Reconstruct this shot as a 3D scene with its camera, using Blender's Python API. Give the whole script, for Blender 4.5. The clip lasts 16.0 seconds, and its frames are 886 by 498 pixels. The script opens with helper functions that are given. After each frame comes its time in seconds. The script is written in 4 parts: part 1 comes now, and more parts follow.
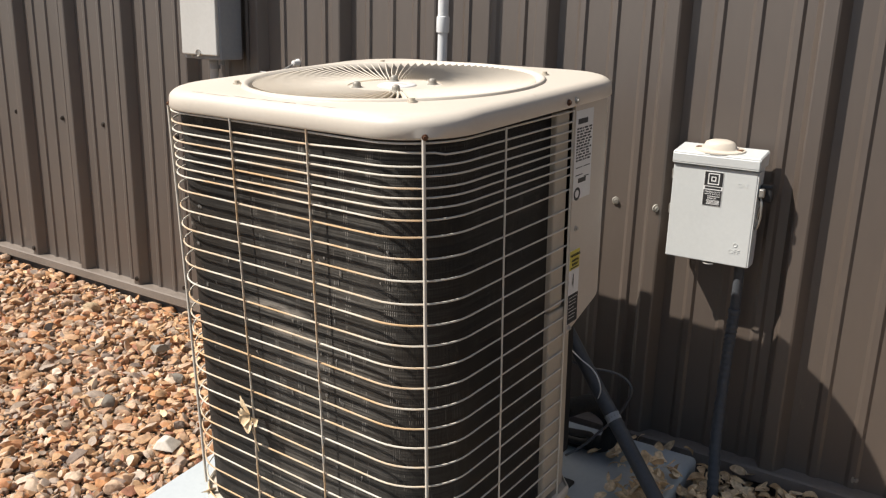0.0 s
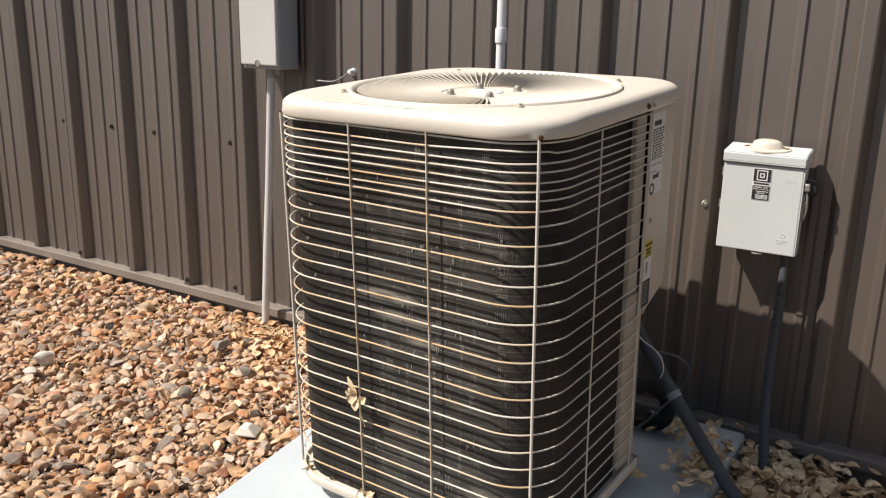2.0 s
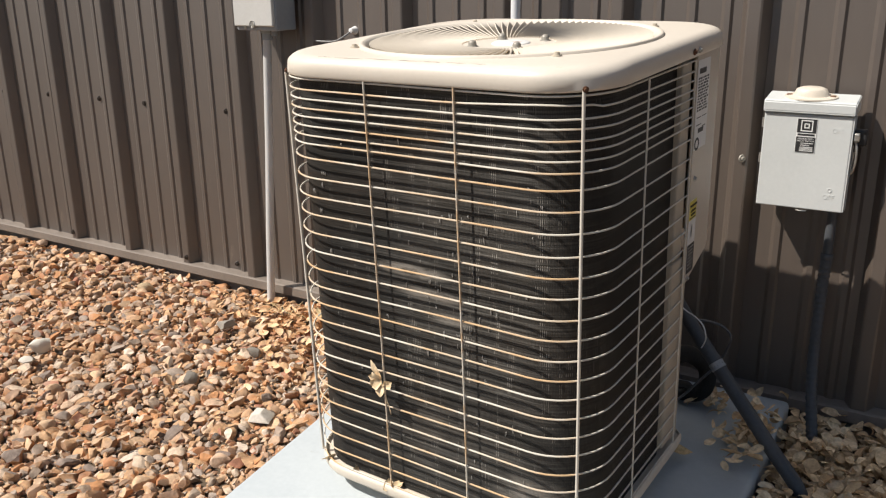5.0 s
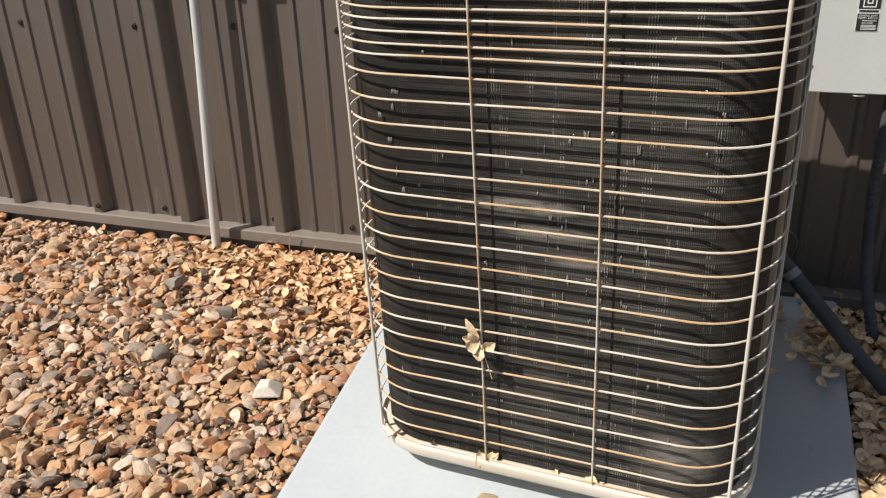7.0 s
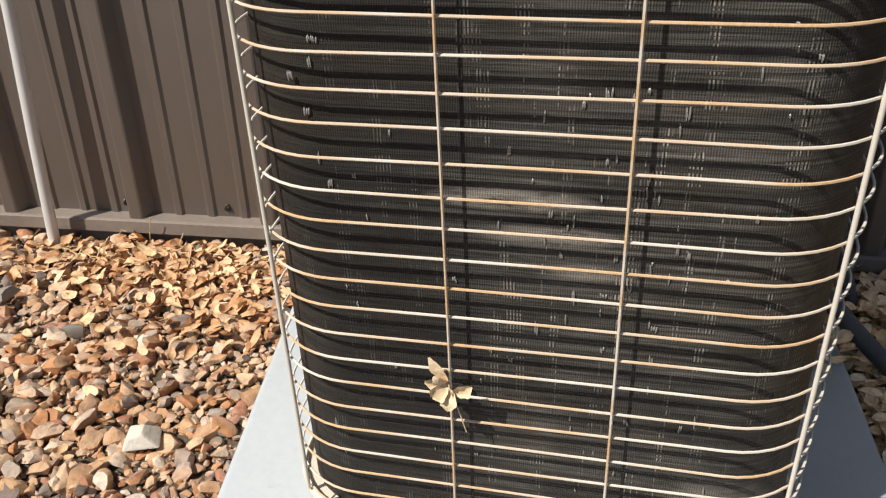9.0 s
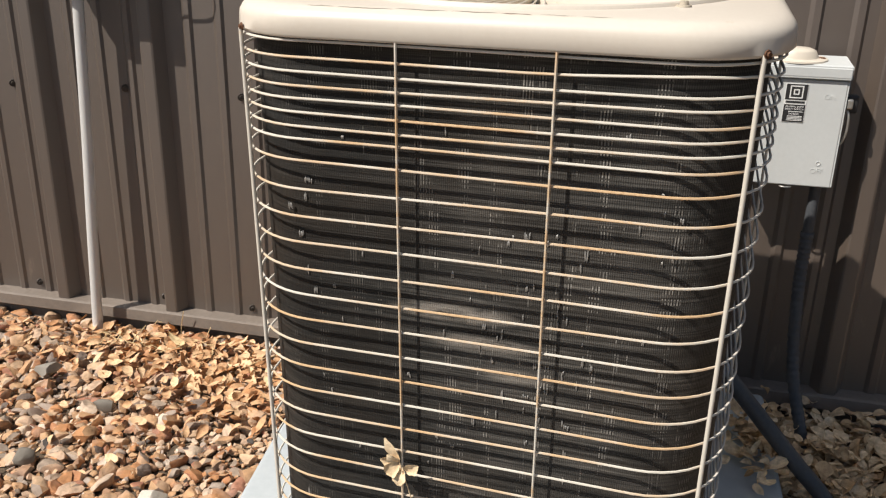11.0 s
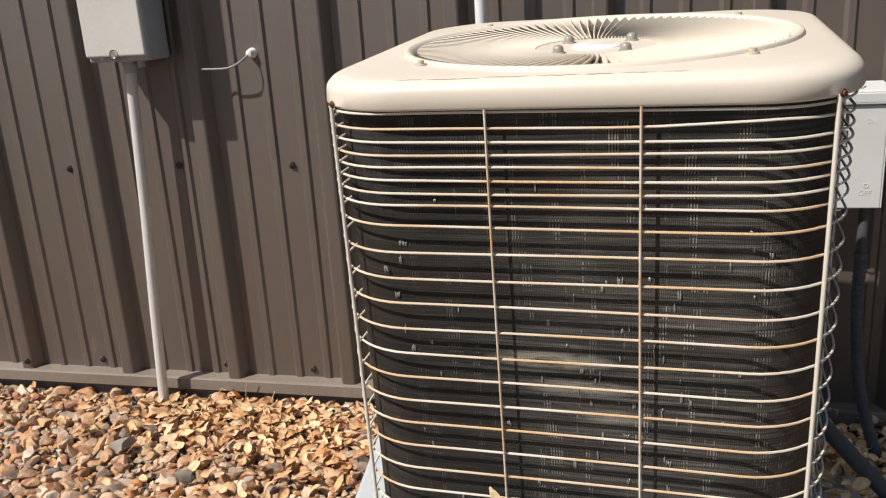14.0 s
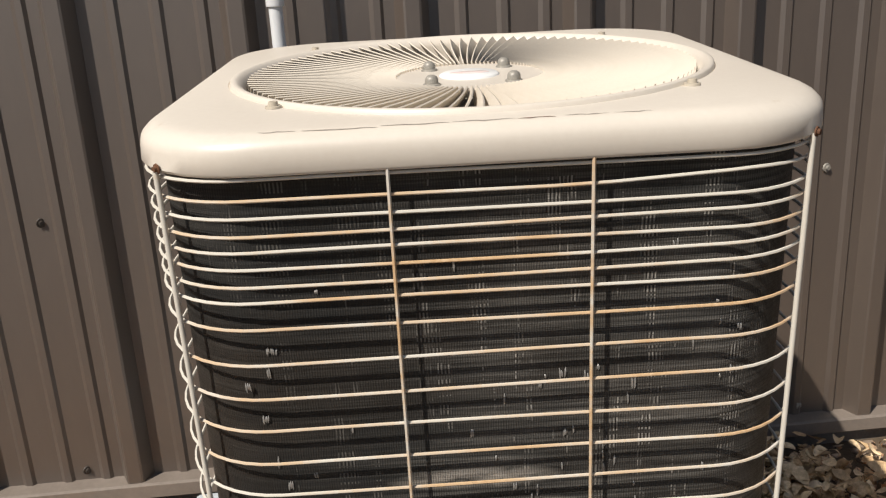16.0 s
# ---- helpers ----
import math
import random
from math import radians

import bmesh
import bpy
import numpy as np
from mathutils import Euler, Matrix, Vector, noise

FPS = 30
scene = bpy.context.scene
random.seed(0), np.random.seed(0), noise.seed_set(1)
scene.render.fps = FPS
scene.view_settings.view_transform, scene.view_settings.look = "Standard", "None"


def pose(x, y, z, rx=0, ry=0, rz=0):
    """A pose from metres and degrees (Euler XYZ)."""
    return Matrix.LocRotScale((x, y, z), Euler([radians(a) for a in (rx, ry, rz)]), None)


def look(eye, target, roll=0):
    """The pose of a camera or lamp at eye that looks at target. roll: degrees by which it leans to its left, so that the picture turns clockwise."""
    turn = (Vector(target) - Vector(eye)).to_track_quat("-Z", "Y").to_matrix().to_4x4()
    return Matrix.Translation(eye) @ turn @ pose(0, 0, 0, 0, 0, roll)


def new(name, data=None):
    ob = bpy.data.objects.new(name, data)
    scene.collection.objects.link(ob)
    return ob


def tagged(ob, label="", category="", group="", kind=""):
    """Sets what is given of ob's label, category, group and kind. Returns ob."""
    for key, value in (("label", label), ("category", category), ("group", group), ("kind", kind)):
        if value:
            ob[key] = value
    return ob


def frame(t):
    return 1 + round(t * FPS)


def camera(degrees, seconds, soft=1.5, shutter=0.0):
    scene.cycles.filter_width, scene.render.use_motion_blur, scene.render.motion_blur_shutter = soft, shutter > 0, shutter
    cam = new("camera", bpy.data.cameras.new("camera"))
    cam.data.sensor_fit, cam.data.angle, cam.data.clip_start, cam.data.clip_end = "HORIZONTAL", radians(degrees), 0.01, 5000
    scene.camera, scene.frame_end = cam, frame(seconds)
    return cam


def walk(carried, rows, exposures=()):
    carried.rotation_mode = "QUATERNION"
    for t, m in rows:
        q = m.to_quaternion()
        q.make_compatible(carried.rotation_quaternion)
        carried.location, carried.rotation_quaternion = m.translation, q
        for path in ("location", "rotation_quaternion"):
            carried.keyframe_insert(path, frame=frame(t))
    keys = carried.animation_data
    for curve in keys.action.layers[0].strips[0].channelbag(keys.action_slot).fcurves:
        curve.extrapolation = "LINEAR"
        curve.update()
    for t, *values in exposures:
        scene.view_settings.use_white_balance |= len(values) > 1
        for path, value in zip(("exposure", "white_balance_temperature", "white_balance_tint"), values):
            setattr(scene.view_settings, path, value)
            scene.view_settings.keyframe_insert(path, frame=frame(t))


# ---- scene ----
cam = camera(55.4, 16.0, 1.25)
PATH = [
    (0, (0.026, -0.011, 1.0), (-1.109, 1.546, 0.464), 1.6),
    (0.5, (0.079, -0.093, 1.018), (-1.135, 1.403, 0.479), 0.4),
    (1, (0.018, -0.188, 1.016), (-1.187, 1.323, 0.501), 0.0),
    (1.5, (-0.031, -0.236, 1.011), (-1.185, 1.314, 0.498), 0.5),
    (2, (-0.046, -0.243, 1.008), (-1.153, 1.339, 0.487), 1.2),
    (2.5, (-0.056, -0.249, 1.007), (-1.153, 1.34, 0.488), 1.0),
    (3, (-0.053, -0.242, 1.003), (-1.205, 1.31, 0.489), 0.4),
    (3.5, (-0.025, -0.206, 1.0), (-1.247, 1.287, 0.473), -0.4),
    (3.7, (-0.011, -0.193, 1.001), (-1.246, 1.289, 0.473), -0.3),
    (5.8, (-0.325, -0.117, 0.945), (-1.326, 1.464, 0.24), -1.4),
    (6, (-0.358, -0.09, 0.937), (-1.363, 1.475, 0.201), -1.9),
    (6.5, (-0.45, -0.078, 0.933), (-1.402, 1.5, 0.156), -2.4),
    (7, (-0.636, -0.112, 0.932), (-1.365, 1.565, 0.123), -2.2),
    (7.5, (-0.721, -0.072, 0.92), (-1.263, 1.663, 0.087), -2.2),
    (8, (-0.78, 0.06, 0.896), (-1.282, 1.778, 0.003), -3.6),
    (8.2, (-0.8, 0.111, 0.88), (-1.279, 1.815, -0.051), -4.3),
    (10.3, (-0.867, 0.204, 0.848), (-1.175, 1.951, -0.075), 3.7),
    (10.5, (-0.796, 0.136, 0.864), (-1.21, 1.89, -0.003), 3.9),
    (10.9, (-0.723, 0.042, 0.916), (-1.234, 1.832, 0.186), 2.1),
    (11, (-0.714, 0.018, 0.934), (-1.238, 1.823, 0.251), 1.3),
    (11.1, (-0.711, -0.013, 0.951), (-1.239, 1.811, 0.32), 0.9),
    (11.5, (-0.714, -0.149, 0.982), (-1.243, 1.722, 0.511), 0.4),
    (12, (-0.714, -0.274, 0.971), (-1.194, 1.617, 0.532), 1.2),
    (12.5, (-0.703, -0.253, 0.972), (-1.139, 1.647, 0.528), 0.9),
    (13, (-0.702, -0.158, 0.979), (-1.19, 1.723, 0.51), -1.2),
    (13.5, (-0.714, -0.073, 0.963), (-1.328, 1.758, 0.443), -2.9),
    (14, (-0.79, -0.044, 0.959), (-1.356, 1.785, 0.38), -3.5),
    (14.5, (-0.926, -0.044, 0.964), (-1.268, 1.832, 0.36), -2.8),
    (15, (-0.967, 0.016, 0.949), (-1.166, 1.911, 0.343), -1.6),
    (15.5, (-0.946, 0.103, 0.942), (-1.061, 2.008, 0.343), -1.4),
    (16, (-0.983, 0.183, 0.971), (-0.939, 2.096, 0.383), -3.0),
]
walk(cam, [(t, look(eye, target, roll)) for t, eye, target, roll in PATH], [(0.0, 0.43), (0.5, 0.48), (1.5, 0.46), (3.7, 0.40), (6.0, 0.29), (8.2, 0.21), (10.3, 0.30), (11.0, 0.23), (12.5, 0.23), (14.5, 0.19), (16.0, 0.04)])

# ---- light ----
world = bpy.data.worlds.new("sky")
scene.world = world
world.use_nodes = True
wt = world.node_tree
sky = wt.nodes.new("ShaderNodeTexSky")
sky.sky_type = "NISHITA"
sky.sun_disc = False
sky.sun_elevation = radians(51)
sky.sun_rotation = radians(225)
wt.links.new(sky.outputs[0], wt.nodes["Background"].inputs[0])
wt.nodes["Background"].inputs[1].default_value = 0.057
sun_data = bpy.data.lights.new("sun", "SUN")
sun_data.energy = 5.0
sun_data.angle = radians(0.5)
sun_data.color = (1.0, 0.942, 0.868)
sun = new("sun", sun_data)
sun.matrix_world = look((-4.57, -4.57, 7.63), (0, 0, 0))

WALL_K = 0.056                       # the wall's slope in plan
WALL_TURN = math.degrees(math.atan(WALL_K))
PITCH = 0.3053                       # from major rib to major rib


def wall_y(x, off=0.0):
    """The wall's flat plane, off metres in front of it."""
    return 1.712 + WALL_K * (x + 1.7) - off


# ---- materials ----
def ramp_node(nt, stops, interp="LINEAR"):
    r = nt.nodes.new("ShaderNodeValToRGB")
    r.color_ramp.interpolation = interp
    el = r.color_ramp.elements
    while len(el) < len(stops):
        el.new(0.5)
    for e, (p, c) in zip(el, stops):
        e.position = p
        e.color = (*c, 1)
    return r


def noise_node(nt, scale, detail=4, rough=0.55, vec=None, dist=0.0):
    n = nt.nodes.new("ShaderNodeTexNoise")
    n.inputs["Scale"].default_value = scale
    n.inputs["Detail"].default_value = detail
    n.inputs["Roughness"].default_value = rough
    n.inputs["Distortion"].default_value = dist
    if vec is not None:
        nt.links.new(vec, n.inputs["Vector"])
    return n


def mapped(nt, sock, scale=(1, 1, 1), loc=(0, 0, 0)):
    m = nt.nodes.new("ShaderNodeMapping")
    m.inputs["Scale"].default_value = scale
    m.inputs["Location"].default_value = loc
    nt.links.new(sock, m.inputs["Vector"])
    return m.outputs[0]


def mixc(nt, fac, a, b, mode="MIX"):
    m = nt.nodes.new("ShaderNodeMix")
    m.data_type = "RGBA"
    m.blend_type = mode
    for s, v in ((m.inputs[0], fac), (m.inputs[6], a), (m.inputs[7], b)):
        if isinstance(v, bpy.types.NodeSocket):
            nt.links.new(v, s)
        elif isinstance(v, tuple):
            s.default_value = (*v, 1)
        else:
            s.default_value = v
    return m.outputs[2]


def math_node(nt, op, a, b=0.0, c=0.0, clamp=False):
    m = nt.nodes.new("ShaderNodeMath")
    m.operation = op
    m.use_clamp = clamp
    for s, v in zip(m.inputs, (a, b, c)):
        if isinstance(v, bpy.types.NodeSocket):
            nt.links.new(v, s)
        else:
            s.default_value = v
    return m.outputs[0]


def bump(nt, b, height, strength, dist):
    n = nt.nodes.new("ShaderNodeBump")
    n.inputs["Strength"].default_value = strength
    n.inputs["Distance"].default_value = dist
    nt.links.new(height, n.inputs["Height"])
    nt.links.new(n.outputs[0], b.inputs["Normal"])


def base_mat(name, rough=0.5, metal=0.0, spec=0.5):
    m = bpy.data.materials.new(name)
    m.use_nodes = True
    b = m.node_tree.nodes["Principled BSDF"]
    b.inputs["Roughness"].default_value = rough
    b.inputs["Metallic"].default_value = metal
    b.inputs["Specular IOR Level"].default_value = spec
    return m, m.node_tree, b


def coords(nt, kind="Object"):
    return nt.nodes.new("ShaderNodeTexCoord").outputs[kind]


def surface(name, col, col2, rough=0.5, metal=0.0, spec=0.5, big=4.0, fine=120.0, stretch=(1, 1, 1), bumps=0.1, depth=0.002, dirt=None, dirt_at=0.62):
    """Two tones over a broad and a fine noise, with fine relief, and dirt specks if given."""
    m, nt, b = base_mat(name, rough, metal, spec)
    v = mapped(nt, coords(nt), stretch)
    n1 = noise_node(nt, big, 5, 0.6, v)
    n2 = noise_node(nt, fine, 3, 0.6, v)
    f = math_node(nt, "MULTIPLY_ADD", n2.outputs[0], 0.4, math_node(nt, "MULTIPLY", n1.outputs[0], 0.6))
    r = ramp_node(nt, [(0.32, col), (0.68, col2)])
    nt.links.new(f, r.inputs[0])
    c = r.outputs[0]
    if dirt:
        n3 = noise_node(nt, big * 3.3, 8, 0.7, v)
        k = ramp_node(nt, [(dirt_at, (0, 0, 0)), (min(1, dirt_at + 0.12), (1, 1, 1))])
        nt.links.new(n3.outputs[0], k.inputs[0])
        c = mixc(nt, k.outputs[0], c, dirt)
    nt.links.new(c, b.inputs["Base Color"])
    rr = math_node(nt, "MULTIPLY_ADD", n1.outputs[0], 0.25, rough - 0.12, clamp=True)
    nt.links.new(rr, b.inputs["Roughness"])
    bump(nt, b, n2.outputs[0], bumps, depth)
    return m


def rusty_wire(name, amount):
    """Cream plastic-coated steel wire, worn to rust in stretches."""
    m, nt, b = base_mat(name, 0.5)
    oi = nt.nodes.new("ShaderNodeObjectInfo")
    g = coords(nt)
    add = nt.nodes.new("ShaderNodeVectorMath")
    add.operation = "MULTIPLY_ADD"
    nt.links.new(oi.outputs["Random"], add.inputs[0])
    add.inputs[1].default_value = (7, 3, 5)
    nt.links.new(g, add.inputs[2])
    n1 = noise_node(nt, 7, 3, 0.5, mapped(nt, add.outputs[0], (1, 1, 4)))
    n2 = noise_node(nt, 260, 3, 0.6, g)
    f = math_node(nt, "MULTIPLY_ADD", n2.outputs[0], 0.25, n1.outputs[0])
    k = ramp_node(nt, [(0.66 - amount, (0, 0, 0)), (0.86 - amount, (1, 1, 1))])
    nt.links.new(f, k.inputs[0])
    sx = nt.nodes.new("ShaderNodeSeparateXYZ")
    nt.links.new(g, sx.inputs[0])
    face = math_node(nt, "MULTIPLY_ADD", sx.outputs[1], -60.0, -15.6, clamp=True)   # only the weathered front
    rust = ramp_node(nt, [(0.3, (0.52, 0.29, 0.11)), (0.7, (0.66, 0.45, 0.24))])
    nt.links.new(n2.outputs[0], rust.inputs[0])
    nt.links.new(mixc(nt, math_node(nt, "MULTIPLY", math_node(nt, "MULTIPLY", k.outputs[0], face), 0.85), (0.66, 0.615, 0.53), rust.outputs[0]), b.inputs["Base Color"])
    bump(nt, b, n2.outputs[0], 0.25, 0.0006)
    return m


def coil_material():
    """Black painted spiny condenser fins with dust and bent patches, by the run of the coil (u) and its height (v)."""
    m, nt, b = base_mat("condenser fins", 0.55, 0.0, 0.2)
    uv = coords(nt, "UV")
    sep = nt.nodes.new("ShaderNodeSeparateXYZ")
    nt.links.new(uv, sep.inputs[0])
    u, v = sep.outputs[0], sep.outputs[1]

    def mul(p, q):
        return math_node(nt, "MULTIPLY", p, q)

    def mask(scale, stretch, lo, hi, detail=4, loc=(0, 0, 0)):
        n = noise_node(nt, scale, detail, 0.62, mapped(nt, uv, stretch, loc))
        k = ramp_node(nt, [(lo, (0, 0, 0)), (hi, (1, 1, 1))])
        nt.links.new(n.outputs[0], k.inputs[0])
        return k.outputs[0]

    wob = noise_node(nt, 30, 4, 0.65, mapped(nt, uv, (1.4, 1.0, 1)))
    fin = math_node(nt, "SINE", mul(math_node(nt, "MULTIPLY_ADD", wob.outputs[0], 0.004, u), 2 * math.pi / 0.0023))
    streak = noise_node(nt, 7, 4, 0.7, mapped(nt, uv, (0.9, 42, 1)))
    row = math_node(nt, "MULTIPLY_ADD", streak.outputs[0], 11.0, -5.6)
    fink = math_node(nt, "MULTIPLY_ADD", fin, 0.5, 0.5)
    rowk = math_node(nt, "MULTIPLY_ADD", row, 0.5, 0.5, clamp=True)
    band = mask(11, (0.35, 9, 1), 0.40, 0.64, 3)                  # tubes behind, as streaks along the run
    dusty = mask(5, (1.0, 1.6, 1), 0.36, 0.62, 4, (3.1, 1.7, 0))
    tone = ramp_node(nt, [(0.0, (0.2,) * 3), (0.29, (0.25,) * 3), (0.40, (1,) * 3), (0.56, (1,) * 3), (0.68, (0.30,) * 3), (1.0, (0.28,) * 3)])   # dust lies thickest on one half of the front; right face's shade painted in
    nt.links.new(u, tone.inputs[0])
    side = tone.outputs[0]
    column = mask(40, (1.0, 0.12, 1), 0.55, 0.60, 4)            # runs of combed-over fins
    step = mask(60, (0.15, 2.6, 1), 0.48, 0.53, 2, (0.4, 2.2, 0))
    fin3 = math_node(nt, "SINE", mul(math_node(nt, "MULTIPLY_ADD", wob.outputs[0], 0.003, u), 2 * math.pi / 0.0033))
    light = mul(math_node(nt, "MULTIPLY_ADD", fink, 0.42, 0.58), math_node(nt, "MULTIPLY_ADD", rowk, 1.0, 0.30))
    light = mul(light, math_node(nt, "ADD", math_node(nt, "MULTIPLY_ADD", dusty, 0.10, 0.055), mul(band, math_node(nt, "MULTIPLY_ADD", dusty, 0.20, 0.04))))
    bent = math_node(nt, "POWER", math_node(nt, "MULTIPLY_ADD", fin3, 0.5, 0.5), 1.6)
    light = math_node(nt, "ADD", mul(light, math_node(nt, "MULTIPLY_ADD", mul(column, step), -1.0, 1.0)), mul(mul(column, step), mul(bent, math_node(nt, "MULTIPLY_ADD", dusty, 0.65, 0.34))))
    # low values at small u paint the right face's shade into the colour
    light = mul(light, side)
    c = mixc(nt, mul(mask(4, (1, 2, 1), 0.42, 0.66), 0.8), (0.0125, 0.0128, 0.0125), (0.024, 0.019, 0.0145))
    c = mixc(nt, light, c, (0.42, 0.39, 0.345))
    # rubbed, dusty streaks across the middle of the front, and paler dust low down
    for cu, cv, wu, wv, amount in ((COIL_SMEAR_U, 0.463, 0.085, 0.013, 0.85), (COIL_SMEAR_U - 0.035, 0.428, 0.075, 0.012, 0.65), (COIL_SMEAR_U - 0.075, 0.392, 0.045, 0.010, 0.55),
                                   (COIL_SMEAR_U - 0.22, 0.10, 0.08, 0.05, 0.55)):
        du = math_node(nt, "DIVIDE", math_node(nt, "SUBTRACT", u, cu), wu)
        dv = math_node(nt, "DIVIDE", math_node(nt, "SUBTRACT", v, cv), wv)
        d2 = math_node(nt, "ADD", mul(du, du), mul(dv, dv))
        sn = noise_node(nt, 16, 5, 0.65, mapped(nt, uv, (1.5, 7, 1)))
        sk = mul(math_node(nt, "SUBTRACT", 1.0, d2, clamp=True), math_node(nt, "MULTIPLY_ADD", sn.outputs[0], 4.5, -1.45, clamp=True))
        c = mixc(nt, mul(sk, amount), c, (0.36, 0.325, 0.28))
    nt.links.new(c, b.inputs["Base Color"])
    bump(nt, b, math_node(nt, "MULTIPLY_ADD", row, 0.8, math_node(nt, "MULTIPLY_ADD", wob.outputs[0], 3.0, fin)), 0.35, 0.0009)
    return m


def stone_material(name="river gravel"):
    m, nt, b = base_mat(name, 0.75, 0, 0.3)
    geo = nt.nodes.new("ShaderNodeNewGeometry")
    tones = [(0.0, (0.572, 0.351, 0.199)), (0.13, (0.382, 0.302, 0.237)), (0.20, (0.678, 0.478, 0.314)), (0.32, (0.498, 0.244, 0.123)), (0.39, (0.700, 0.556, 0.427)),
             (0.47, (0.445, 0.273, 0.171)), (0.55, (0.636, 0.409, 0.237)), (0.665, (0.244, 0.195, 0.166)), (0.70, (0.594, 0.302, 0.142)), (0.77, (0.445, 0.370, 0.314)),
             (0.84, (0.445, 0.214, 0.138)), (0.88, (0.668, 0.478, 0.342)), (0.955, (0.763, 0.643, 0.532)), (0.985, (0.106, 0.093, 0.085))]
    r = ramp_node(nt, tones, "CONSTANT")
    nt.links.new(geo.outputs["Random Per Island"], r.inputs[0])
    g = coords(nt)
    n1 = noise_node(nt, 45, 6, 0.65, g)
    n2 = noise_node(nt, 350, 4, 0.7, g)
    f = ramp_node(nt, [(0.30, (0.50, 0.475, 0.45)), (0.5, (0.86, 0.83, 0.79)), (0.70, (1.14, 1.09, 1.02))])
    nt.links.new(n1.outputs[0], f.inputs[0])
    c = mixc(nt, 1.0, r.outputs[0], f.outputs[0], "MULTIPLY")
    n3 = noise_node(nt, 22, 3, 0.5, g)
    vein = ramp_node(nt, [(0.52, (0, 0, 0)), (0.66, (1, 1, 1))])
    nt.links.new(n3.outputs[0], vein.inputs[0])
    c = mixc(nt, math_node(nt, "MULTIPLY", vein.outputs[0], 0.35), c, (0.50, 0.37, 0.29))
    speck = ramp_node(nt, [(0.60, (0, 0, 0)), (0.75, (1, 1, 1))])
    nt.links.new(n2.outputs[0], speck.inputs[0])
    c = mixc(nt, math_node(nt, "MULTIPLY", speck.outputs[0], 0.3), c, (0.6, 0.5, 0.38))
    nt.links.new(c, b.inputs["Base Color"])
    h = math_node(nt, "MULTIPLY_ADD", n2.outputs[0], 0.3, n1.outputs[0])
    bump(nt, b, h, 0.8, 0.007)
    return m


def leaf_material(name, a, c2, by_island=True):
    m, nt, b = base_mat(name, 0.7, 0, 0.3)
    if by_island:
        src = nt.nodes.new("ShaderNodeNewGeometry").outputs["Random Per Island"]
    else:
        src = nt.nodes.new("ShaderNodeObjectInfo").outputs["Random"]
    r = ramp_node(nt, [(0.0, a), (0.5, tuple((p + q) / 2 for p, q in zip(a, c2))), (1.0, c2)])
    nt.links.new(src, r.inputs[0])
    n = noise_node(nt, 90, 5, 0.65, coords(nt))
    f = ramp_node(nt, [(0.32, (0.66, 0.60, 0.54)), (0.68, (1.22, 1.18, 1.12))])
    nt.links.new(n.outputs[0], f.inputs[0])
    nt.links.new(mixc(nt, 1.0, r.outputs[0], f.outputs[0], "MULTIPLY"), b.inputs["Base Color"])
    bump(nt, b, n.outputs[0], 0.4, 0.002)
    return m


def ground_material():
    m, nt, b = base_mat("sandy soil", 0.95, 0, 0.2)
    g = coords(nt)
    n1 = noise_node(nt, 6, 6, 0.7, g)
    n2 = noise_node(nt, 140, 5, 0.7, g)
    r = ramp_node(nt, [(0.25, (0.085, 0.062, 0.043)), (0.55, (0.145, 0.108, 0.074)), (0.8, (0.22, 0.168, 0.117))])
    f = math_node(nt, "MULTIPLY_ADD", n2.outputs[0], 0.6, math_node(nt, "MULTIPLY", n1.outputs[0], 0.4))
    nt.links.new(f, r.inputs[0])
    nt.links.new(r.outputs[0], b.inputs["Base Color"])
    bump(nt, b, f, 0.9, 0.012)
    return m


COIL_SMEAR_U = 0.60
M_wall = surface("brown painted steel siding", (0.069, 0.049, 0.036), (0.087, 0.063, 0.046), 0.50, 0.0, 1.0, 3.0, 60, (1, 1, 0.25), 0.04, 0.002, (0.21, 0.165, 0.125), 0.66)
M_wall.node_tree.nodes["Principled BSDF"].inputs["Diffuse Roughness"].default_value = 0.2     # chalky, dusty paint
M_wall.node_tree.nodes["Principled BSDF"].inputs["Coat Weight"].default_value = 1.0
M_wall.node_tree.nodes["Principled BSDF"].inputs["Coat Roughness"].default_value = 0.55
M_trim = surface("brown painted base trim", (0.165, 0.135, 0.11), (0.225, 0.187, 0.155), 0.55, 0.0, 0.4, 5, 90, (1, 1, 1), 0.15, 0.002, (0.24, 0.19, 0.14), 0.60)
M_found = surface("dark concrete footing", (0.11, 0.10, 0.088), (0.20, 0.182, 0.158), 0.9, 0, 0.3, 7, 90, (1, 1, 1), 0.5, 0.004)
M_cream = surface("cream enamel", (0.635, 0.568, 0.48), (0.68, 0.617, 0.528), 0.42, 0.0, 0.5, 5, 150, (1, 1, 1), 0.05, 0.001, (0.56, 0.47, 0.36), 0.66)
M_vane = surface("cream enamel grille", (0.60, 0.53, 0.435), (0.65, 0.585, 0.49), 0.65, 0, 0.2, 8, 150, (1, 1, 1), 0.05, 0.001)
M_pan = surface("weathered cream pan", (0.60, 0.525, 0.425), (0.70, 0.635, 0.535), 0.55, 0, 0.4, 9, 120, (1, 1, 1), 0.12, 0.002, (0.38, 0.27, 0.16), 0.64)
M_wire = rusty_wire("rust-worn cream wire", 0.12)
M_wire_clean = rusty_wire("cream wire", -0.12)
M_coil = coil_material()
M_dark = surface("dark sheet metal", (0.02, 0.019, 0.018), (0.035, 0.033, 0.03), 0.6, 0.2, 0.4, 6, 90)
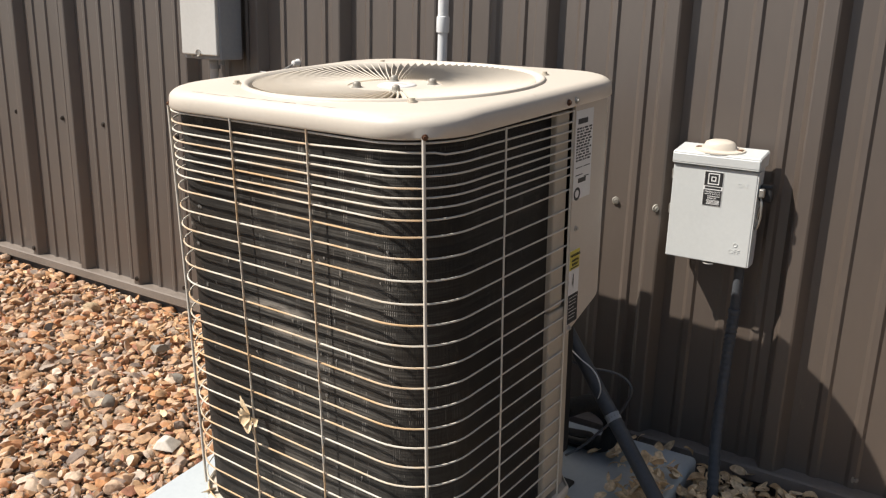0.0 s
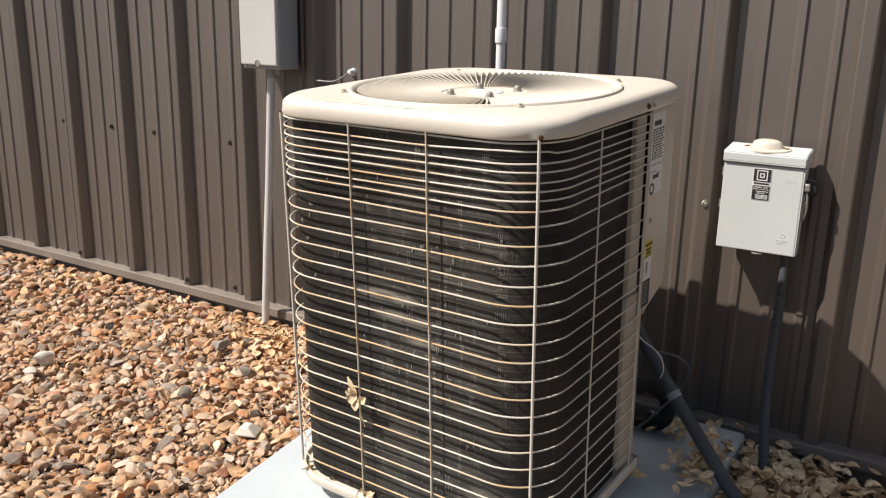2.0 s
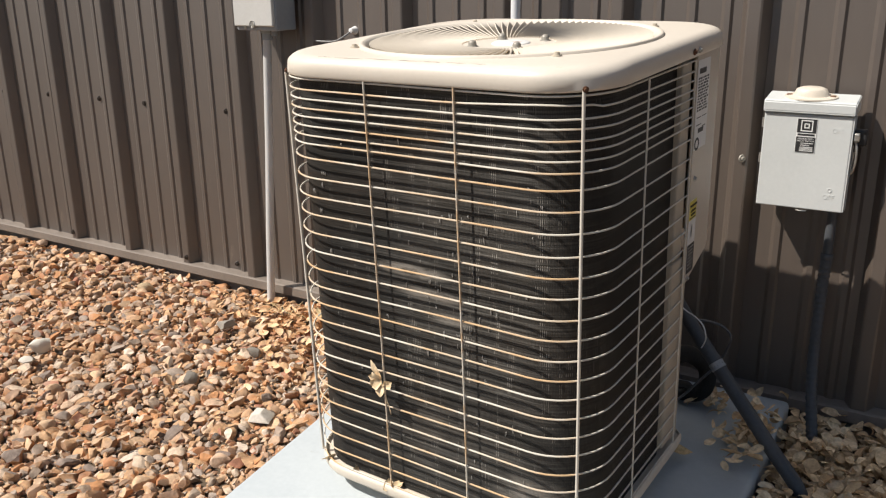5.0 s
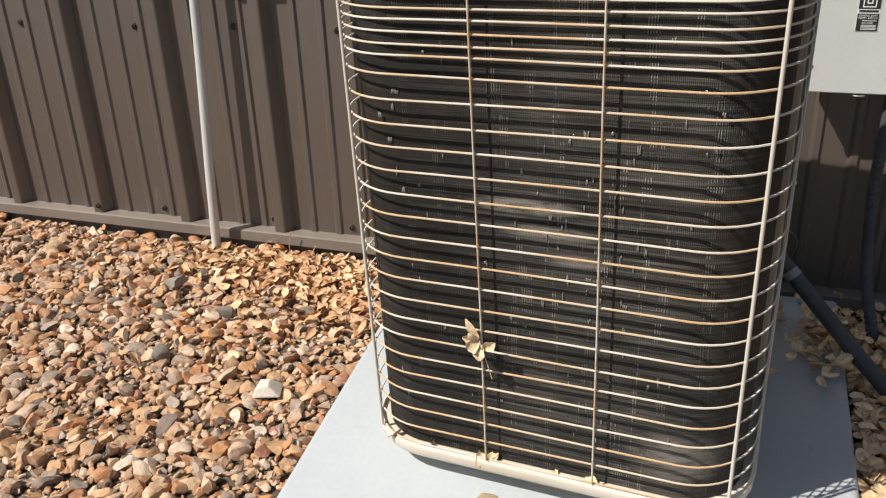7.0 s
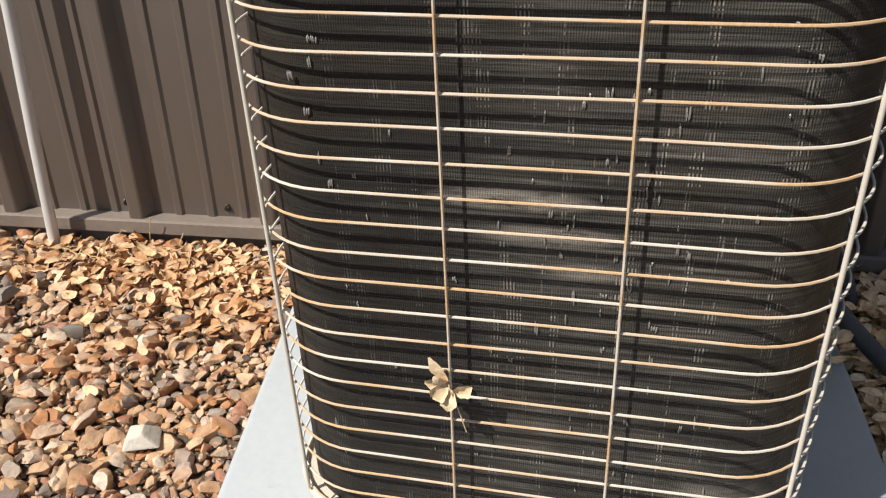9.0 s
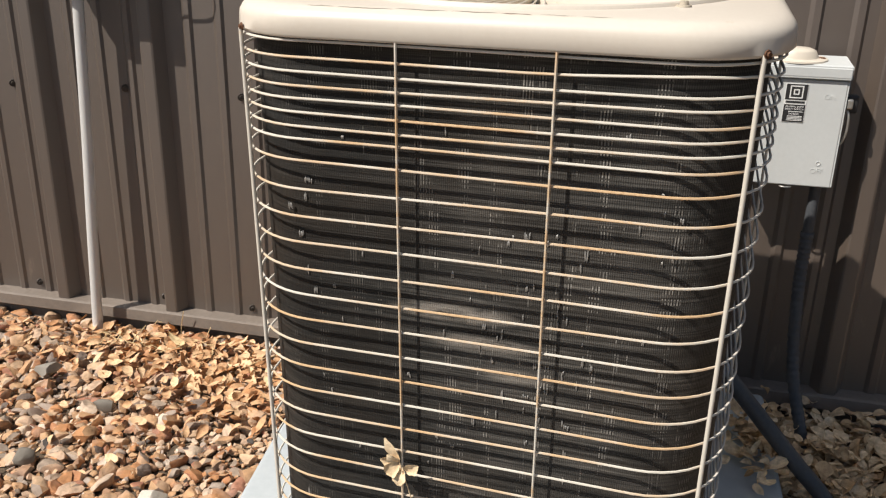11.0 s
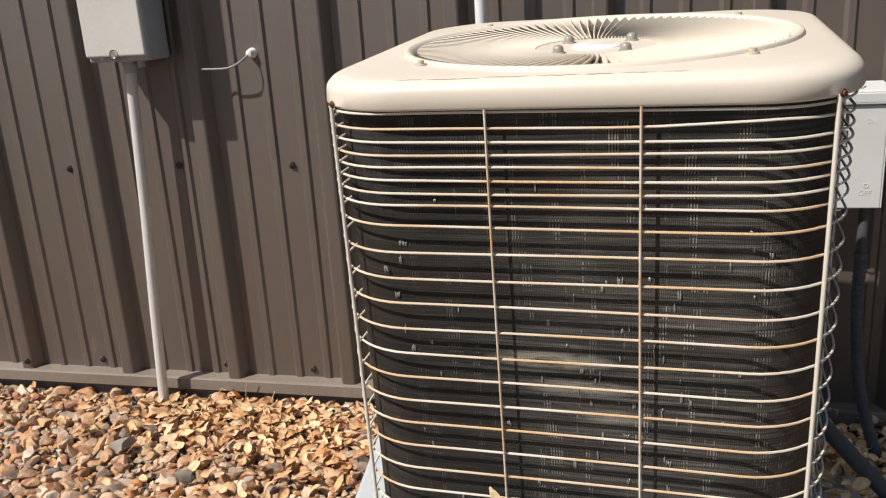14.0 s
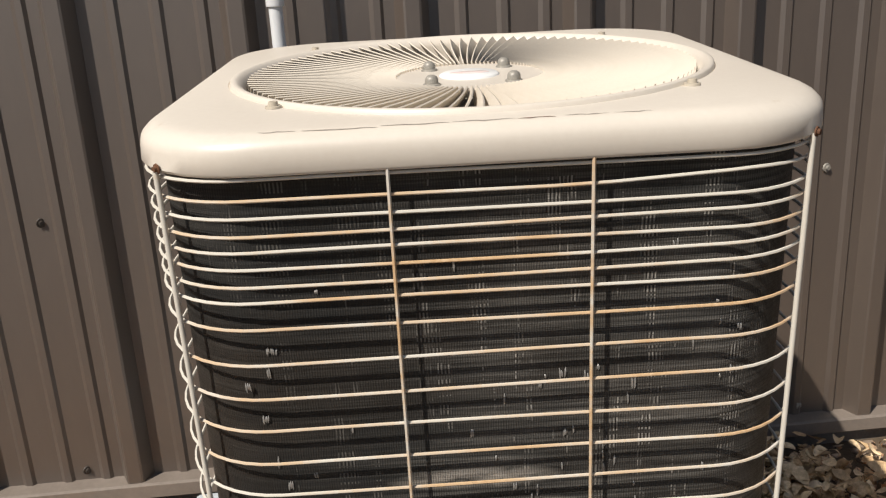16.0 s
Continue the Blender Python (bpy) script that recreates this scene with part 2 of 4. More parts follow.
M_tan = surface("tan enamel corner post", (0.44, 0.385, 0.30), (0.50, 0.44, 0.35), 0.5, 0, 0.4, 5, 110)
M_panel = surface("beige enamel panel", (0.58, 0.515, 0.425), (0.63, 0.565, 0.47), 0.45, 0, 0.45, 5, 120, (1, 1, 1), 0.05, 0.001)
M_worn = surface("worn grey primer", (0.22, 0.19, 0.16), (0.42, 0.37, 0.31), 0.7, 0.0, 0.3, 120, 500)
M_rust = surface("rusted screw", (0.09, 0.045, 0.028), (0.22, 0.105, 0.055), 0.8, 0.3, 0.3, 200, 600)
M_scr = surface("dark painted screw", (0.035, 0.029, 0.025), (0.07, 0.058, 0.048), 0.5, 0.2, 0.4, 100, 400)
M_zinc = surface("zinc screw", (0.42, 0.40, 0.36), (0.55, 0.53, 0.49), 0.4, 0.8, 0.5, 100, 400)
M_nut = surface("dull grey acorn nut", (0.26, 0.24, 0.205), (0.36, 0.335, 0.29), 0.5, 0.2, 0.5, 60, 300)
M_scuff = surface("bare bent aluminium fins", (0.22, 0.21, 0.195), (0.40, 0.385, 0.36), 0.5, 0.5, 0.5, 150, 900)
M_paper = surface("white label", (0.74, 0.735, 0.71), (0.80, 0.795, 0.77), 0.5, 0, 0.4, 20, 200)
M_ink = surface("black ink", (0.02, 0.02, 0.021), (0.035, 0.034, 0.034), 0.5, 0, 0.4, 20, 200)
M_yellow = surface("yellow warning ink", (0.62, 0.52, 0.08), (0.68, 0.58, 0.12), 0.5, 0, 0.4, 20, 200)
M_pink = surface("faded red print", (0.62, 0.42, 0.38), (0.78, 0.70, 0.66), 0.5, 0, 0.4, 60, 300)
M_box = surface("pale grey enamel box", (0.55, 0.565, 0.55), (0.61, 0.625, 0.61), 0.38, 0, 0.5, 6, 120, (1, 1, 1), 0.04, 0.001, (0.50, 0.49, 0.46), 0.72)
M_jb = surface("grey plastic box", (0.50, 0.49, 0.46), (0.57, 0.56, 0.53), 0.55, 0, 0.4, 5, 110, (1, 1, 1), 0.06, 0.001, (0.42, 0.40, 0.36), 0.7)
# darker box grey: holds the shade of the housing's sides; also used on fittings
M_jbback = surface("grey plastic with housing shade", (0.26, 0.275, 0.29), (0.32, 0.335, 0.35), 0.5, 0, 0.4, 5, 110)
M_pipe = surface("grey plastic conduit", (0.50, 0.49, 0.47), (0.60, 0.59, 0.57), 0.45, 0, 0.4, 8, 120, (1, 1, 0.3), 0.05, 0.001)
M_pvc = surface("white plastic pipe", (0.66, 0.67, 0.67), (0.74, 0.75, 0.75), 0.35, 0, 0.5, 8, 120, (1, 1, 0.3), 0.05, 0.001)
M_flex = surface("dark grey flexible conduit", (0.048, 0.052, 0.058), (0.078, 0.083, 0.09), 0.5, 0, 0.4, 12, 150, (1, 1, 1), 0.1, 0.001, (0.14, 0.13, 0.11), 0.68)
M_black = surface("black foam insulation", (0.012, 0.012, 0.012), (0.03, 0.029, 0.028), 0.85, 0, 0.3, 20, 200, (1, 1, 1), 0.3, 0.002)
M_pad = surface("pale blue-grey pad", (0.40, 0.435, 0.452), (0.465, 0.50, 0.512), 0.6, 0, 0.4, 4, 80, (1, 1, 1), 0.12, 0.002, (0.36, 0.36, 0.34), 0.66)
M_cable = surface("pale cable sheath", (0.20, 0.20, 0.195), (0.30, 0.30, 0.29), 0.5, 0, 0.4, 20, 200)
M_cable_dark = surface("dark grey cable sheath", (0.06, 0.062, 0.065), (0.10, 0.102, 0.105), 0.35, 0, 0.5, 20, 200)
M_stone = stone_material()
M_white_stone = surface("white quartz stone", (0.52, 0.46, 0.38), (0.70, 0.65, 0.57), 0.7, 0, 0.3, 30, 200, (1, 1, 1), 0.4, 0.004)
M_grey_stone = surface("grey sandstone", (0.24, 0.215, 0.18), (0.33, 0.30, 0.255), 0.8, 0, 0.3, 30, 200, (1, 1, 1), 0.4, 0.004)
M_dark_stone = surface("slate-grey stone", (0.16, 0.142, 0.118), (0.25, 0.222, 0.185), 0.8, 0, 0.3, 30, 200, (1, 1, 1), 0.4, 0.004)
M_tan_stone = surface("tan sandstone", (0.50, 0.36, 0.21), (0.62, 0.48, 0.31), 0.75, 0, 0.3, 30, 200, (1, 1, 1), 0.5, 0.004)
M_leaf = leaf_material("dry leaf litter", (0.52, 0.36, 0.20), (0.90, 0.75, 0.52))
M_leaf_red = leaf_material("rust-brown dry leaves", (0.44, 0.225, 0.10), (0.82, 0.60, 0.38))
M_leaf1 = leaf_material("pale dry leaf", (0.58, 0.44, 0.24), (0.68, 0.54, 0.32), False)
M_sprig = leaf_material("cream dried leaf", (0.80, 0.64, 0.42), (0.90, 0.76, 0.54), False)
M_ground = ground_material()


# ---- mesh helpers ----
def link_mesh(name, verts, faces, mat, parent=None, smooth=True, label="", m=None):
    me = bpy.data.meshes.new(name)
    me.from_pydata([tuple(v) for v in verts], [], [tuple(f) for f in faces])
    me.update()
    if smooth:
        me.shade_smooth()
        me.set_sharp_from_angle(angle=radians(48))
    me.materials.append(mat)
    ob = new(name, me)
    if parent is not None:
        ob.parent = parent
    if m is not None:
        ob.matrix_local = m
    if label:
        ob["label"] = label
    return ob


def part(name, bm, mat, parent=None, label="", smooth=False, m=None):
    """Links a bmesh as one mesh object under a thing or a part."""
    me = bpy.data.meshes.new(name)
    bm.to_mesh(me)
    bm.free()
    if smooth:
        me.shade_smooth()
    me.materials.append(mat)
    ob = new(name, me)
    if parent is not None:
        ob.parent = parent
    if m is not None:
        ob.matrix_local = m
    if label:
        ob["label"] = label
    return ob


def thing(name, m, label, category, group="", kind=""):
    ob = new(name)
    ob.empty_display_size = 0.05
    ob.matrix_world = m
    return tagged(ob, label, category, group, kind)


def box_bm(x0, x1, y0, y1, z0, z1, bevel=0.0, seg=2, bm=None):
    bm2 = bmesh.new()
    bmesh.ops.create_cube(bm2, size=1.0)
    for v in bm2.verts:
        v.co = Vector((x0 + (v.co.x + 0.5) * (x1 - x0), y0 + (v.co.y + 0.5) * (y1 - y0), z0 + (v.co.z + 0.5) * (z1 - z0)))
    if bevel:
        bmesh.ops.bevel(bm2, geom=list(bm2.edges), offset=bevel, segments=seg, affect="EDGES", profile=0.5)
    if bm is None:
        return bm2
    me = bpy.data.meshes.new("t")
    bm2.to_mesh(me)
    bm2.free()
    bm.from_mesh(me)
    bpy.data.meshes.remove(me)
    return bm


def tube(points, radius, n=8, cap=True, radii=None):
    """Vertices and faces of a round tube along points."""
    pts = [Vector(p) for p in points]
    verts, faces = [], []
    up = None
    for i, p in enumerate(pts):
        d = (pts[min(i + 1, len(pts) - 1)] - pts[max(i - 1, 0)]).normalized()
        if up is None:
            up = d.orthogonal().normalized()
        up = (up - d * up.dot(d)).normalized()
        side = d.cross(up)
        r = radii[i] if radii else radius
        for k in range(n):
            a = 2 * math.pi * k / n
            verts.append(p + (up * math.cos(a) + side * math.sin(a)) * r)
    for i in range(len(pts) - 1):
        for k in range(n):
            a, b = i * n + k, i * n + (k + 1) % n
            faces.append((a, b, b + n, a + n))
    if cap:
        faces.append(tuple(range(n - 1, -1, -1)))
        faces.append(tuple(range((len(pts) - 1) * n, len(pts) * n)))
    return verts, faces


def smooth_path(pts, per=10):
    """A Catmull-Rom run through the points."""
    p = [Vector(q) for q in pts]
    p = [2 * p[0] - p[1]] + p + [2 * p[-1] - p[-2]]
    out = []
    for i in range(1, len(p) - 2):
        for k in range(per):
            t = k / per
            a, b, c, d = p[i - 1], p[i], p[i + 1], p[i + 2]
            out.append(0.5 * (2 * b + (c - a) * t + (2 * a - 5 * b + 4 * c - d) * t * t + (3 * b - a - 3 * c + d) * t ** 3))
    out.append(p[-2])
    return out


def lathe(profile, n=32):
    """Vertices and faces of a profile of (r, z) turned about z."""
    verts, faces = [], []
    for r, z in profile:
        for k in range(n):
            a = 2 * math.pi * k / n
            verts.append((r * math.cos(a), r * math.sin(a), z))
    for i in range(len(profile) - 1):
        for k in range(n):
            a, b = i * n + k, i * n + (k + 1) % n
            faces.append((a, b, b + n, a + n))
    return verts, faces


def rounded(h, r, a):
    """The point at angle a on a square of half width h with corners rounded by r."""
    dx, dy = math.cos(a), math.sin(a)
    s = h / max(abs(dx), abs(dy))
    x, y = dx * s, dy * s
    if abs(x) > h - r and abs(y) > h - r:
        cx, cy = math.copysign(h - r, x), math.copysign(h - r, y)
        bq, cq = dx * cx + dy * cy, cx * cx + cy * cy - r * r
        t = bq + math.sqrt(max(0, bq * bq - cq))
        x, y = dx * t, dy * t
    return x, y


def loft(rings):
    """Vertices and faces through rings of equal length."""
    n = len(rings[0])
    verts = [v for ring in rings for v in ring]
    faces = []
    for i in range(len(rings) - 1):
        for k in range(n):
            a, b = i * n + k, i * n + (k + 1) % n
            faces.append((a, b, b + n, a + n))
    return verts, faces


def text_mesh(name, body, size, mat, parent, m, extrude=0.0004):
    cu = bpy.data.curves.new(name, "FONT")
    cu.body, cu.size, cu.align_x, cu.align_y, cu.extrude = body, size, "CENTER", "CENTER", extrude
    tmp = bpy.data.objects.new(name, cu)
    scene.collection.objects.link(tmp)
    me = bpy.data.meshes.new_from_object(tmp.evaluated_get(bpy.context.evaluated_depsgraph_get()))
    scene.collection.objects.unlink(tmp)
    bpy.data.objects.remove(tmp)
    me.materials.append(mat)
    ob = new(name, me)
    ob.parent = parent
    ob.matrix_local = m
    return ob


# ---- ground and wall ----
def ground_height(x, y):
    return -0.009 + 0.006 * math.sin(3.1 * x + 1.0) * math.cos(2.7 * y) + 0.004 * math.sin(9 * x) * math.sin(8 * y)


def make_ground():
    xs = [-40, -15] + [-6 + 0.1 * i for i in range(85)] + [6, 15, 40]
    ys = [-40, -15, -5, -2] + [-1 + 0.1 * i for i in range(30)] + [2.2, 6, 15, 40]
    verts = [(x, y, ground_height(x, y) + 0.001) for y in ys for x in xs]
    n = len(xs)
    faces = [(j * n + i, j * n + i + 1, (j + 1) * n + i + 1, (j + 1) * n + i) for j in range(len(ys) - 1) for i in range(n - 1)]
    return tagged(link_mesh("ground", verts, faces, M_ground), "sandy soil under the gravel", "ground", kind="structure")


make_ground()

WALL_M = pose(-0.645, wall_y(-0.645), 0, 0, 0, WALL_TURN)     # origin on a major rib's shaded foot


def wall_profile():
    """One pitch of the siding, from one major rib's foot to the next: (along, out)."""
    p = PITCH
    pts = [(0.0, 0.0)]
    for c in (0.205, 0.455, 0.705):
        pts += [(c * p - 0.017, 0.0), (c * p - 0.009, 0.005), (c * p + 0.003, 0.0055), (c * p + 0.009, 0.0)]
    pts += [(p - 0.062, 0.0), (p - 0.047, 0.029), (p - 0.043, 0.031), (p - 0.019, 0.031), (p - 0.015, 0.029)]
    return pts


def make_wall():
    bm = box_bm(-7.5, 3.0, 0.034, 0.16, -0.05, 2.9)
    wall = part("wall_north", bm, M_wall, None, m=WALL_M)
    tagged(wall, "brown ribbed steel siding wall of a metal building", "wall", kind="structure")
    prof = []
    for k in range(3):
        prof += [(x + k * PITCH, o) for x, o in wall_profile()]
    prof.append((3 * PITCH - 0.0005, 0.0))
    zs = [0.03, 0.6, 1.2, 2.9]
    front = [(x, -o, z) for z in zs for x, o in prof]
    n = len(prof)
    faces = [(j * n + i, j * n + i + 1, (j + 1) * n + i + 1, (j + 1) * n + i) for j in range(len(zs) - 1) for i in range(n - 1)]
    off = len(front)
    back = [(x, -o + 0.003, z) for z in zs for x, o in prof]
    faces += [(off + j * n + i, off + (j + 1) * n + i, off + (j + 1) * n + i + 1, off + j * n + i + 1) for j in range(len(zs) - 1) for i in range(n - 1)]
    faces += [(i, off + i, off + i + 1, i + 1) for i in range(n - 1)]
    first = link_mesh("panel", front + back, faces, M_wall, wall, smooth=False, m=pose(-3 * PITCH, 0, 0))
    for k in range(-8, 3):
        if k != -1:
            ob = new("panel", first.data)
            ob.parent = wall
            ob.matrix_local = pose(k * 3 * PITCH, 0, 0)
    # base trim: a ledge and a face
    tr = [(0.0345, 0.059), (-0.034, 0.055), (-0.040, 0.052), (-0.041, 0.026), (-0.036, 0.022), (0.0345, 0.022)]
    for x0, x1 in ((-7.5, -3.401), (-3.40, -0.351), (-0.35, 3.0)):
        v = [(x, y, z) for x in (x0, x1) for y, z in tr]
        m = len(tr)
        f = [(i, i + m, (i + 1) % m + m, (i + 1) % m) for i in range(m)] + [tuple(range(m)), tuple(range(2 * m - 1, m - 1, -1))]
        ob = link_mesh("baseboard", v, f, M_trim, wall, smooth=False)
    ob = part("footing", box_bm(-7.5, 3.0, -0.022, 0.034, -0.12, 0.0215), M_found, wall)
    # hexagon head screws with washers
    sv, sf = lathe([(0.0001, 0.0075), (0.0045, 0.0075), (0.005, 0.003), (0.0085, 0.0028), (0.0095, 0.0)], 10)
    rows = [(0.597, [-0.672, -0.18, -0.778, -1.38, -1.686, -1.978, -2.28, -2.665, -2.90, -3.19, -3.47, -3.80, -4.1]),
            (0.079, [-1.69, -1.928, -2.289, -2.50, -2.84, -3.12, -3.45, -3.75, -4.05, -0.2, 0.08])]
    for z, xs in rows:
        for x in xs:
            lx = (x + 0.645) / math.cos(radians(WALL_TURN))
            out = 0.0312 if PITCH - 0.047 < lx % PITCH < PITCH - 0.015 else 0.0005      # on a major rib or on the flat
            m = pose(lx, -out, z + random.uniform(-0.004, 0.004), 90, 0, random.uniform(0, 60))
            link_mesh("screw", sv, sf, M_nut if x > -1 else M_scr, wall, m=m)
    return wall


make_wall()


# ---- pad ----
def make_pad():
    fl, fr, br, bl = Vector((-1.315, 0.733, 0.046)), Vector((-0.455, 0.70, 0.046)), Vector((-0.500, 1.695, 0.068)), Vector((-1.452, 1.62, 0.068))
    bm = bmesh.new()
    top = [bm.verts.new(v) for v in (fl, fr, br, bl)]
    low = [bm.verts.new((v.x, v.y, -0.05)) for v in (fl, fr, br, bl)]
    bm.faces.new(top)
    bm.faces.new(low[::-1])
    for i in range(4):
        j = (i + 1) % 4
        bm.faces.new((low[i], low[j], top[j], top[i]))
    bmesh.ops.bevel(bm, geom=list(bm.edges), offset=0.012, segments=4, affect="EDGES", profile=0.5)
    ob = part("equipment_pad", bm, M_pad, None, smooth=True)
    return tagged(ob, "pale blue-grey rectangular equipment pad lying in gravel", "pad")


make_pad()


# ---- condenser ----
UNIT = thing("condenser_unit", pose(-0.9265, 1.181, 0.085, 2.8, 0, 0), "cream outdoor air conditioner condenser with rust-stained wire guard, on a pad", "air conditioner")
H, RC = 0.2985, 0.10
LID_Z = 0.7695


def run_path(h, r, y_right, y_left, z=0.0, arc=10, seg=0.08, bow=0.0):
    """From the right side, round the front, along the left side: points of the guard or coil in plan."""
    pts = []
    y = y_right
    while y > -(h - r) + 1e-6:
        pts.append((h, y, z))
        y -= seg
    for i in range(arc + 1):
        a = -math.pi / 2 * i / arc
        pts.append((h - r + r * math.cos(a), -(h - r) + r * math.sin(a), z))
    n = 8
    for i in range(1, n):
        pts.append(((h - r) * (1 - 2 * i / n), -h, z))
    for i in range(arc + 1):
        a = -math.pi / 2 - math.pi / 2 * i / arc
        pts.append((-(h - r) + r * math.cos(a), -(h - r) + r * math.sin(a), z))
    y = -(h - r) + seg
    while y < y_left:
        pts.append((-h, y, z))
        y += seg
    return pts


# the cover sits a little askew, lower at the front
LID_TILT = pose(0.002, 0, LID_Z + 0.037, 0.8, 0, 0) @ pose(0, 0, -LID_Z - 0.037)


def make_lid():
    N = 128
    ang = [2 * math.pi * (k + 0.5) / N for k in range(N)]
    R = lambda h, r, z: [(*rounded(h, r, a), z) for a in ang]
    C = lambda q, z: [(q * math.cos(a) + 0.003, q * math.sin(a) - 0.008, z) for a in ang]
    z = LID_Z
    rings = [R(0.293, 0.10, z + 0.014), R(0.295, 0.10, z + 0.003), R(0.3025, 0.11, z + 0.002), R(0.3045, 0.11, z + 0.005), R(0.3035, 0.11, z + 0.018)]
    for i in range(1, 7):
        a = math.pi / 2 * i / 6
        rings.append(R(0.3035 - 0.019 * (1 - math.cos(a)), 0.11, z + 0.018 + 0.017 * math.sin(a)))
    rings += [R(0.281, 0.11, z + 0.0355), C(0.2610, z + 0.0362), C(0.2600, z + 0.0350), C(0.2590, z + 0.0362), C(0.2586, z + 0.0392), C(0.2572, z + 0.0402), C(0.2540, z + 0.0405), C(0.2515, z + 0.0398), C(0.2480, z + 0.0370),
              C(0.2440, z + 0.0325), C(0.2425, z + 0.028), C(0.2418, z - 0.06), C(0.2405, z - 0.06), C(0.2405, z + 0.010)]
    v, f = loft(rings)
    return link_mesh("lid", v, f, M_cream, UNIT, label="cream enamelled top cover with round fan opening", m=LID_TILT)


lid = make_lid()

def lip(y):
    """Height of the cover's rounded front edge over its foot."""
    c = 1 - (0.3035 + y) / 0.019
    return 0.018 + 0.017 * math.sqrt(max(0.0, 1 - max(0.0, c) ** 2))


# scratches and chips worn along the lid's front edge
for i, (x, y, w) in enumerate(((-0.185, -0.290, 0.03), (-0.150, -0.2905, 0.06), (-0.088, -0.2895, 0.055), (-0.030, -0.289, 0.05), (0.022, -0.289, 0.03), (0.060, -0.288, 0.035), (0.10, -0.288, 0.03))):
    bm = bmesh.new()
    n = 7
    top, low = [], []
    for k in range(n):
        t = k / (n - 1)
        hw = 0.0007 * math.sin(math.pi * (0.08 + 0.84 * t)) * random.uniform(0.5, 1.3)
        xx, yy = x + w * t, y + random.uniform(-0.0008, 0.0008)
        top.append(bm.verts.new((xx, yy + hw, LID_Z + lip(yy + hw) + 0.0003)))
        low.append(bm.verts.new((xx, yy - hw, LID_Z + lip(yy - hw) + 0.0003)))
    for k in range(n - 1):
        bm.faces.new((low[k], low[k + 1], top[k + 1], top[k]))
    part("paint_chip", bm, M_rust if i == 4 else M_worn, lid, "chipped paint worn to primer")


def make_fan_grille():
    gr = new("fan_grille")
    gr.parent = UNIT
    gr.matrix_local = LID_TILT @ pose(0.003, -0.008, 0.001)
    gr["label"] = "cream radial vane fan grille"
    zc = LID_Z + 0.017
    n = 7
    v, f = [], []
    for i in range(n):
        t = i / (n - 1)
        r = 0.082 + (0.2412 - 0.082) * t
        sw = radians(-2.5) * t ** 1.2
        half = 0.0026 + 0.0040 * t
        dz = 0.0065
        zz = zc + 0.0030 + 0.0100 * t
        for (tt, up) in ((half, dz), (half - 0.0014, dz + 0.0008), (-half, -dz), (-half + 0.0014, -dz - 0.0008)):
            x, y = r, tt
            v.append((x * math.cos(sw) - y * math.sin(sw), x * math.sin(sw) + y * math.cos(sw), zz + up))
    for i in range(n - 1):
        for k in range(4):
            a, b = i * 4 + k, i * 4 + (k + 1) % 4
            f.append((a, b, b + 4, a + 4))
    f += [(3, 2, 1, 0), tuple(range((n - 1) * 4, n * 4))]
    first = link_mesh("vane", v, f, M_vane, gr, smooth=False)
    count = 104
    for k in range(1, count):
        ob = new("vane", first.data)
        ob.parent = gr
        ob.matrix_local = pose(0, 0, 0, 0, 0, 360 * k / count)
    v, f = lathe([(0.0001, zc + 0.007), (0.070, zc + 0.007), (0.083, zc + 0.0075), (0.089, zc + 0.0065), (0.0905, zc + 0.003), (0.089, zc - 0.001), (0.0001, zc - 0.001)], 56)
    hub = link_mesh("hub_plate", v, f, M_cream, gr)
    v, f = lathe([(0.0001, zc + 0.0095), (0.031, zc + 0.0095), (0.0335, zc + 0.008), (0.034, zc + 0.0068)], 40)
    link_mesh("badge", v, f, M_paper, hub, label="round white badge with faded print", m=pose(0, 0.006, 0))
    link_mesh("badge_print", *lathe([(0.0001, zc + 0.0102), (0.014, zc + 0.0102), (0.015, zc + 0.0096)], 24), M_pink, hub, m=pose(0, 0.006, 0) @ Matrix.Diagonal((1.5, 0.5, 1, 1)))
    nv, nf = lathe([(0.0001, 0.0155), (0.0035, 0.0148), (0.006, 0.0125), (0.0072, 0.009), (0.0074, 0.003), (0.0095, 0.002), (0.010, 0.0)], 14)
    nut = None
    for sx in (-1, 1):
        for sy in (-1, 1):
            m = pose(0.0435 * sx, 0.05 * sy, zc + 0.007) @ Matrix.Diagonal((0.98, 0.98, 0.72, 1))
            if nut is None:
                nut = link_mesh("acorn_nut", nv, nf, M_nut, hub, label="dull grey acorn nut", m=m)
            else:
                ob = new("acorn_nut", nut.data)
                ob.parent = hub
                ob.matrix_local = m
    v, f = lathe([(0.0001, 0.0), (0.06, 0.0), (0.075, -0.01), (0.075, -0.14), (0.0001, -0.14)], 24)
    link_mesh("fan_motor", v, f, M_dark, gr, m=pose(0, 0, zc - 0.03))
    bv, bf = [], []
    for i in range(8):
        for k in range(2):
            t = i / 7
            r = 0.07 + 0.155 * t
            a = radians(-28 + 56 * k)
            bv.append((r * math.cos(a * (1 - 0.2 * t)), r * math.sin(a * (1 - 0.2 * t)), 0.03 * (k - 0.5) * 2))
    for i in range(7):
        bf.append((2 * i, 2 * i + 2, 2 * i + 3, 2 * i + 1))
    for k in range(3):
        link_mesh("fan_blade", bv, bf, M_dark, gr, m=pose(0, 0, zc - 0.11, 0, 0, 120 * k + 20))
    link_mesh("fan_shroud", *lathe([(0.2400, zc - 0.075), (0.2400, zc - 0.2), (0.238, zc - 0.22), (0.0001, zc - 0.26)], 40), M_dark, gr)


make_fan_grille()

